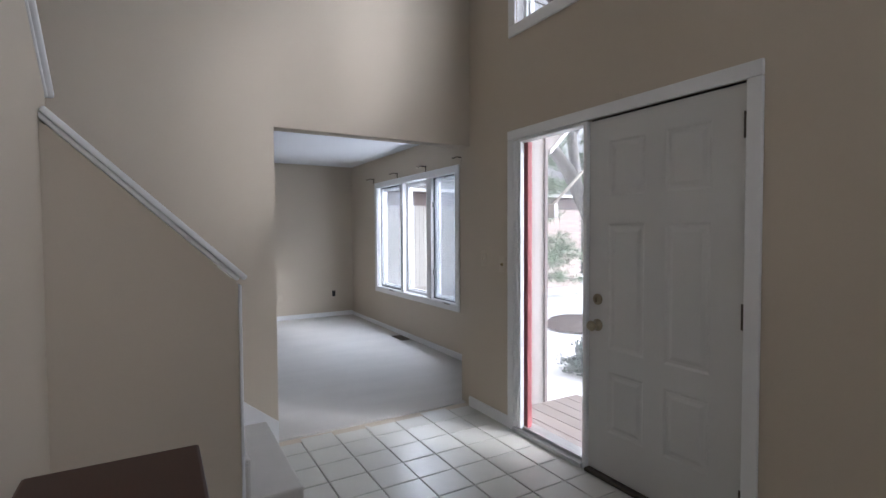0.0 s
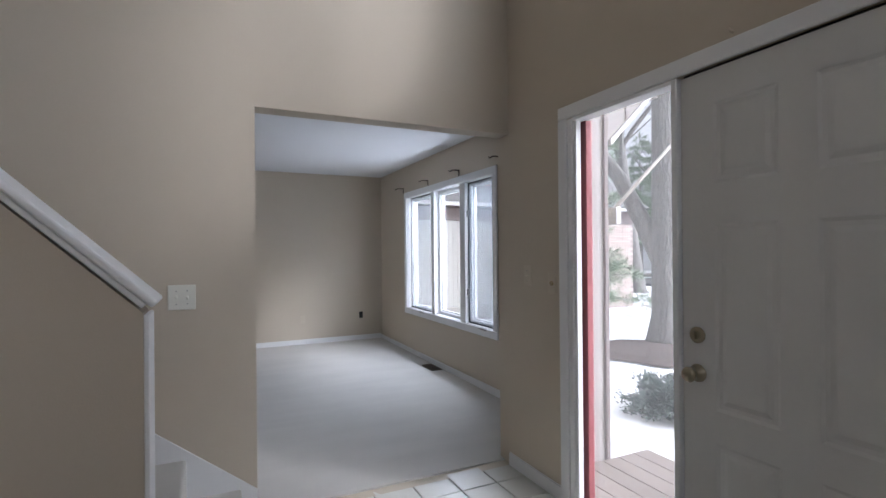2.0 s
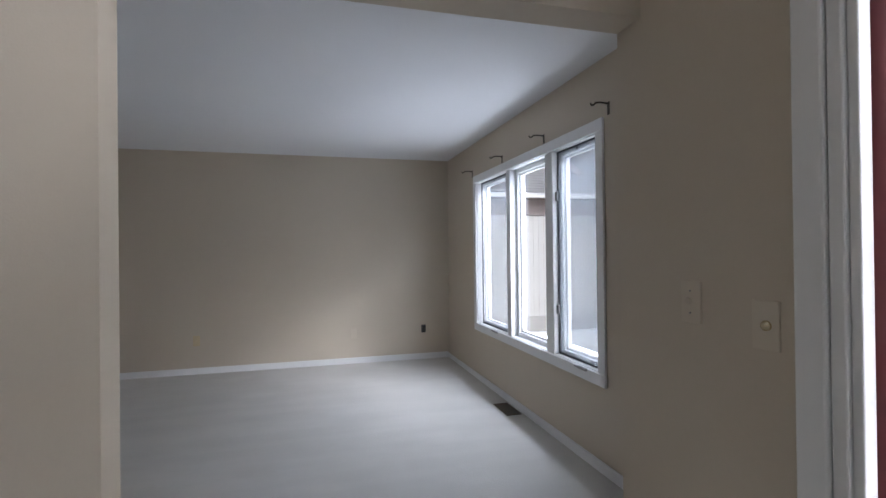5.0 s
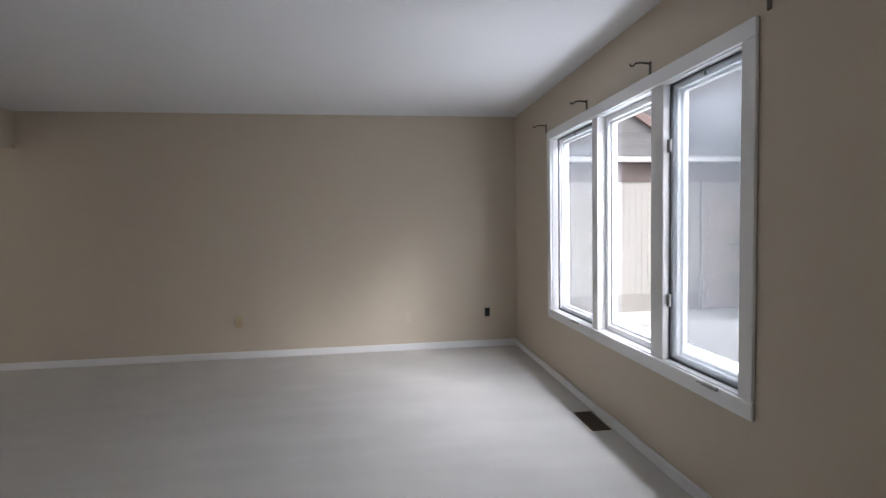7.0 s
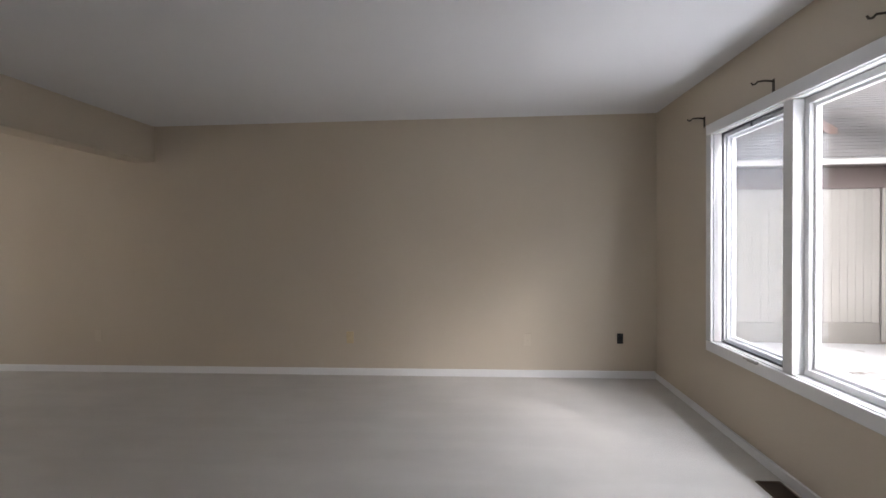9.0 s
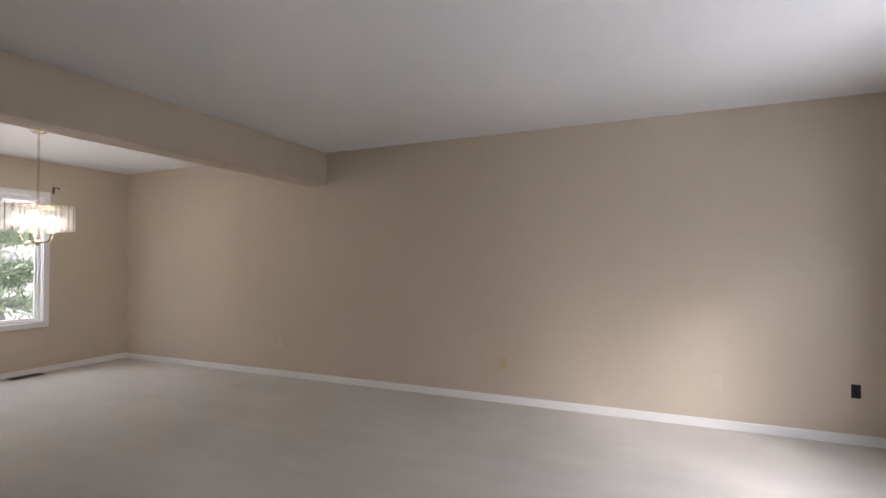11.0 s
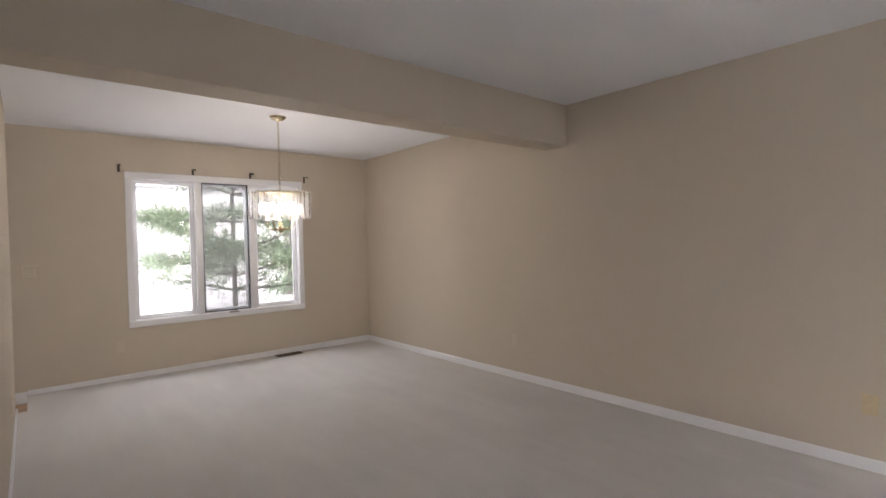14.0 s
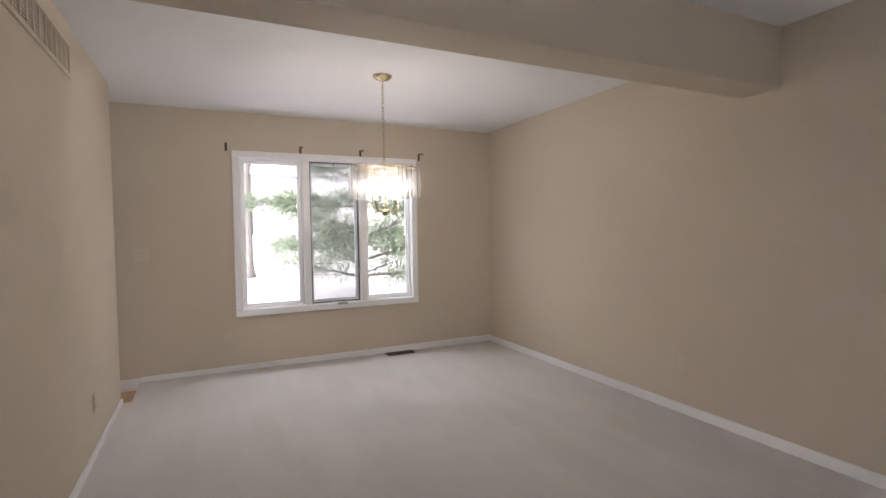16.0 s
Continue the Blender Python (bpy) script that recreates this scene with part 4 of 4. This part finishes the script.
bare_tree(13.0, 7.2, 13, 0.24, 11, "bare grey tree across the lawn", depth=3, lean=(-0.6, 0.5))
bare_tree(28.5, 13.2, 14, 0.24, 12, "bare tree beyond the road", depth=4)
bare_tree(30.0, 15.0, 13, 0.34, 13, "bare tree beyond the road", depth=3)
bare_tree(27.0, 17.5, 12, 0.26, 14, "bare tree beyond the road", depth=3)
bare_tree(17.0, 16.0, 14, 0.25, 15, "bare grey tree across the lawn", depth=3)
bare_tree(22.0, 24.0, 14, 0.28, 16, "bare grey tree across the lawn", depth=3)
bare_tree(14.5, 11.8, 12, 0.16, 18, "thin bare tree across the lawn", depth=3)
conifer(23.5, 10.5, 9.5, 2.9, 21, "tall hazy green conifer beyond the lawn", z_low=2.2, density=1.0, tiers=2.6, needle=1.7)
conifer(19.5, 10.6, 8.5, 2.4, 25, "hazy green conifer among the bare trees", z_low=2.4, density=1.0, tiers=2.6, needle=1.6)
conifer(26.0, 19.0, 10.0, 3.0, 22, "tall hazy green conifer beyond the road", z_low=2.0, density=1.0, tiers=2.4, needle=1.7)
conifer(-13.4, -0.05, 6.5, 2.6, 23, "pine with drooping boughs outside the dining window", z_low=0.6, density=1.0, trunk_r=0.06, tiers=3.0, needle=1.2, loose=0.24, clumps=11)
conifer(6.3, 2.75, 7.0, 1.4, 24, "dark evergreen standing before the garage wing", z_low=0.4, density=1.3, trunk_r=0.09, tiers=3.0, loose=0.16, clumps=9)
bare_tree(-19, 3.5, 9, 0.14, 31, "thin bare tree in the snowy back yard", depth=3)
bare_tree(-22, 7.5, 9, 0.15, 32, "thin bare tree in the snowy back yard", depth=3)
bare_tree(-24, -1.5, 10, 0.16, 33, "thin bare tree in the snowy back yard", depth=3)

# low juniper beside the porch
jn = thing("juniper_shrub", "low spreading dusty green juniper on the snow", "shrub", pose(2.05, -3.5, G))
rng = random.Random(5)
jb = bmesh.new()
verts, faces = [], []
for k in range(90):
    a = rng.uniform(0, 6.28)
    el = rng.uniform(0.08, 0.8)
    ln = rng.uniform(0.36, 0.66) * (1.0 - 0.45 * el)
    d = Vector((math.cos(a) * math.cos(el), math.sin(a) * math.cos(el), math.sin(el)))
    tube(jb, [(0, 0, 0.0), d * ln * 0.5, d * ln + Vector((0, 0, -0.03))], [0.016, 0.01, 0.004], 4, cap=False)
    for q in range(190):
        s = rng.uniform(0.35, 1.08)
        base = d * ln * s + Vector((rng.gauss(0, 0.03), rng.gauss(0, 0.03), rng.gauss(0, 0.025)))
        side = (d + Vector((rng.uniform(-1, 1), rng.uniform(-1, 1), rng.uniform(-0.5, 0.9))) * 0.9).normalized()
        size = rng.uniform(0.025, 0.06)
        wd = side.cross(Vector((rng.uniform(-1, 1), rng.uniform(-1, 1), 1))).normalized() * size * 0.22
        i0 = len(verts)
        verts += [tuple(base), tuple(base + side * size * 0.5 + wd), tuple(base + side * size), tuple(base + side * size * 0.5 - wd)]
        faces.append((i0, i0 + 1, i0 + 2, i0 + 3))
part("stems", jb, BARK, jn)
me = bpy.data.meshes.new("foliage")
me.from_pydata(verts, [], faces)
me.materials.append(JUNIP)
share("foliage", me, jn, Matrix())

# garage wing seen through the living room window
ga = thing("garage_wing", "cream board-sided garage wing with a grey shingled roof", "house")
GY = 3.64
part("wall", B(-2.5, 9.0, GY + 0.02, GY + 6, G - 0.1, 2.44), EXTW, ga)
part("foundation", B(-2.5, 4.70, GY - 0.01, GY + 0.018, G - 0.1, -0.06), CONC, ga, "grey concrete foundation strip")
part("frieze", B(-2.5, 9.0, GY - 0.03, GY + 0.018, 2.07, 2.40, bevel=0.004), FASCIA, ga, "brown-grey frieze board")
part("gutter", B(-2.6, 9.1, GY - 0.42, GY - 0.32, 2.40, 2.49, bevel=0.012), FARW, ga, "pale metal gutter")
part("soffit", B(-2.6, 9.1, GY - 0.32, GY + 0.02, 2.41, 2.44), FASCIA, ga)
sd = B(-0.0592, 0.0592, 0, 0.016, -0.055, 2.068, bevel=0.003)
s0 = part("siding_board", sd, SIDING, ga)
s0.matrix_basis = pose(-2.44, GY, 0)
for k in range(1, 60):
    share("siding_board", s0.data, ga, pose(-2.44 + k * 0.12, GY, 0))
part("corner_post", B(4.71, 4.78, GY - 0.03, GY + 0.018, G, 2.068, bevel=0.004), SIDING, ga, "cream narrow post between siding and brick")
verts, faces = [], []
for r in range(32):
    for c in range(20):
        x0 = 4.79 + c * 0.21 + (0.105 if r % 2 else 0)
        z0 = G + r * 0.075
        if x0 > 8.8:
            continue
        i0 = len(verts)
        verts += [(x0 + dx * 0.2, GY - 0.012 + dy * 0.03, z0 + dz * 0.065) for dx in (0, 1) for dy in (0, 1) for dz in (0, 1)]
        faces += [tuple(i0 + q for q in f) for f in ((0, 1, 5, 4), (0, 4, 6, 2), (1, 3, 7, 5), (0, 2, 3, 1), (4, 5, 7, 6))]
me = bpy.data.meshes.new("brickwork")
me.from_pydata(verts, [], faces)
me.materials.append(BRICK)
tagged(share("brickwork", me, ga, Matrix()), "pale pink brick facing", kind="stuff")
cs = bmesh.new()
box(cs, -2.7, 9.2, 0, 0.17, 0, 0.014)
c0 = part("shingle_course", cs, SHINGLE, ga)
SL = math.atan(0.62)
for k in range(46):
    q = Matrix.Translation((0, GY - 0.45 + 0.14 * k * math.cos(SL), 2.5 + 0.14 * k * math.sin(SL))) @ Matrix.Rotation(SL - 0.05, 4, "X")
    if k == 0:
        c0.matrix_basis = q
    else:
        share("shingle_course", c0.data, ga, q)
rk = bmesh.new()
extrude_outline(rk, [(2.0, 4.55), (2.0, 4.37), (4.3, 2.92), (4.3, 3.1)], 0.08, Matrix.Translation((0, GY + 0.35, 0)))
part("rake_board", rk, RAKE, ga, "faded rust-coloured rake board of a cross gable")
cg = bmesh.new()
extrude_outline(cg, [(2.0, 4.52), (-0.4, 3.05), (4.3, 3.05)], 5.0, Matrix.Translation((0, GY + 0.44, 0)))
part("cross_gable", cg, SHINGLE, ga, "grey shingled cross gable")


# far houses
def far_house(x, y, w, d, h, turn, material, label, nwin):
    root = thing("house", label, "house", pose(x, y, G, 0, 0, turn))
    part("wall", B(-w / 2, w / 2, -d / 2, d / 2, -0.2, h), material, root)
    rf = bmesh.new()
    extrude_outline(rf, [(-w / 2 - 0.5, h), (w / 2 + 0.5, h), (w / 2 + 0.5, h + 0.15), (0, h + w * 0.22), (-w / 2 - 0.5, h + 0.15)], d + 1, Matrix.Translation((0, -d / 2 - 0.5, 0)))
    part("roof", rf, ROOFS, root)
    for s in (-1, 1):
        for k in range(nwin):
            wx = -w / 2 + w * (k + 0.5) / nwin
            win = part("window", B(wx - 0.75, wx + 0.75, s * d / 2 - 0.05, s * d / 2 + 0.05, 0.9, 2.2, bevel=0.01), FARW, root, "white window frame")
            part("pane", B(wx - 0.66, wx + 0.66, s * d / 2 - 0.06, s * d / 2 + 0.06, 0.98, 2.12), FARGL, win)
    return root


far_house(37, 17.5, 16, 9, 2.9, 120, FARW, "low white house beyond the road", 4)
far_house(30, 47, 14, 8, 3.0, 150, FARR, "low red-sided house beyond the trees", 3)
far_house(-36, 6, 12, 8, 5.0, 80, FARW, "white house beyond the back yard", 3)
far_house(-33, -4.5, 5, 4, 2.4, 95, FARR, "small red-brown shed in the back yard", 2)

# distant woods that close the view
wd = bmesh.new()
rng = random.Random(77)
for k in range(420):
    a = 2 * math.pi * k / 420 + rng.uniform(-0.006, 0.006)
    rr = rng.uniform(52, 80)
    p = Vector((rr * math.cos(a), rr * math.sin(a), G))
    hh = rng.uniform(7, 13)
    t = p + Vector((rng.uniform(-0.6, 0.6), rng.uniform(-0.6, 0.6), hh))
    tube(wd, [p, p.lerp(t, 0.5), t], [0.22, 0.15, 0.04], 5, cap=False)
    for q in range(9):
        s = rng.uniform(0.3, 0.95)
        e = p.lerp(t, s) + Vector((rng.uniform(-2, 2), rng.uniform(-2, 2), rng.uniform(0.8, 2.8)))
        tube(wd, [p.lerp(t, s), e], [0.07, 0.015], 3, cap=False)
tagged(finish("distant_woods", wd, BARK), "hazy belt of bare winter woods", "woods", kind="stuff")

# ---- floor pieces ----
def tile_mesh(w, d):
    bm = B(0.003, w - 0.003, 0.003, d - 0.003, -0.008, 0.0)
    es = [e for e in bm.edges if all(v.co.z > -0.001 for v in e.verts)]
    bmesh.ops.bevel(bm, geom=es, offset=0.0035, segments=1, affect="EDGES")
    me = bpy.data.meshes.new("tile")
    bm.to_mesh(me)
    bm.free()
    me.materials.append(TILE)
    return me


TW, TD = 0.2265, 0.2185
full = tile_mesh(TW, TD)
rng = random.Random(9)
for c in range(12):
    x = -0.6255 - (c + 1) * TW
    for r in range(23):
        y1, me, d = -4.4455 - r * TD, full, TD
        if x + TW < -2.2 and y1 > -5.44:
            continue
        if x < -3.13 and y1 - d < -5.4:
            continue
        share("tile", me, floor_foyer, pose(x, y1 - d, rng.uniform(-0.0008, 0.0004), rng.uniform(-0.1, 0.1), rng.uniform(-0.1, 0.1)))

wood = slab("floor_kitchen", DINX, -4.9, -6.6, -3.602, -0.3, -0.012, GROUT, "honey oak plank floor of the kitchen", "floor")
pb = B(0.001, 0.089, 0.001, 0.999, -0.011, 0.0)
pm = bpy.data.meshes.new("plank")
pb.to_mesh(pm)
pb.free()
pm.materials.append(WOODFL)
for c in range(6):
    for r in range(2):
        share("plank", pm, wood, pose(DINX + c * 0.09, -4.502 - r * 1.0 - (0.35 if c % 2 and r else 0.0), 0.0))
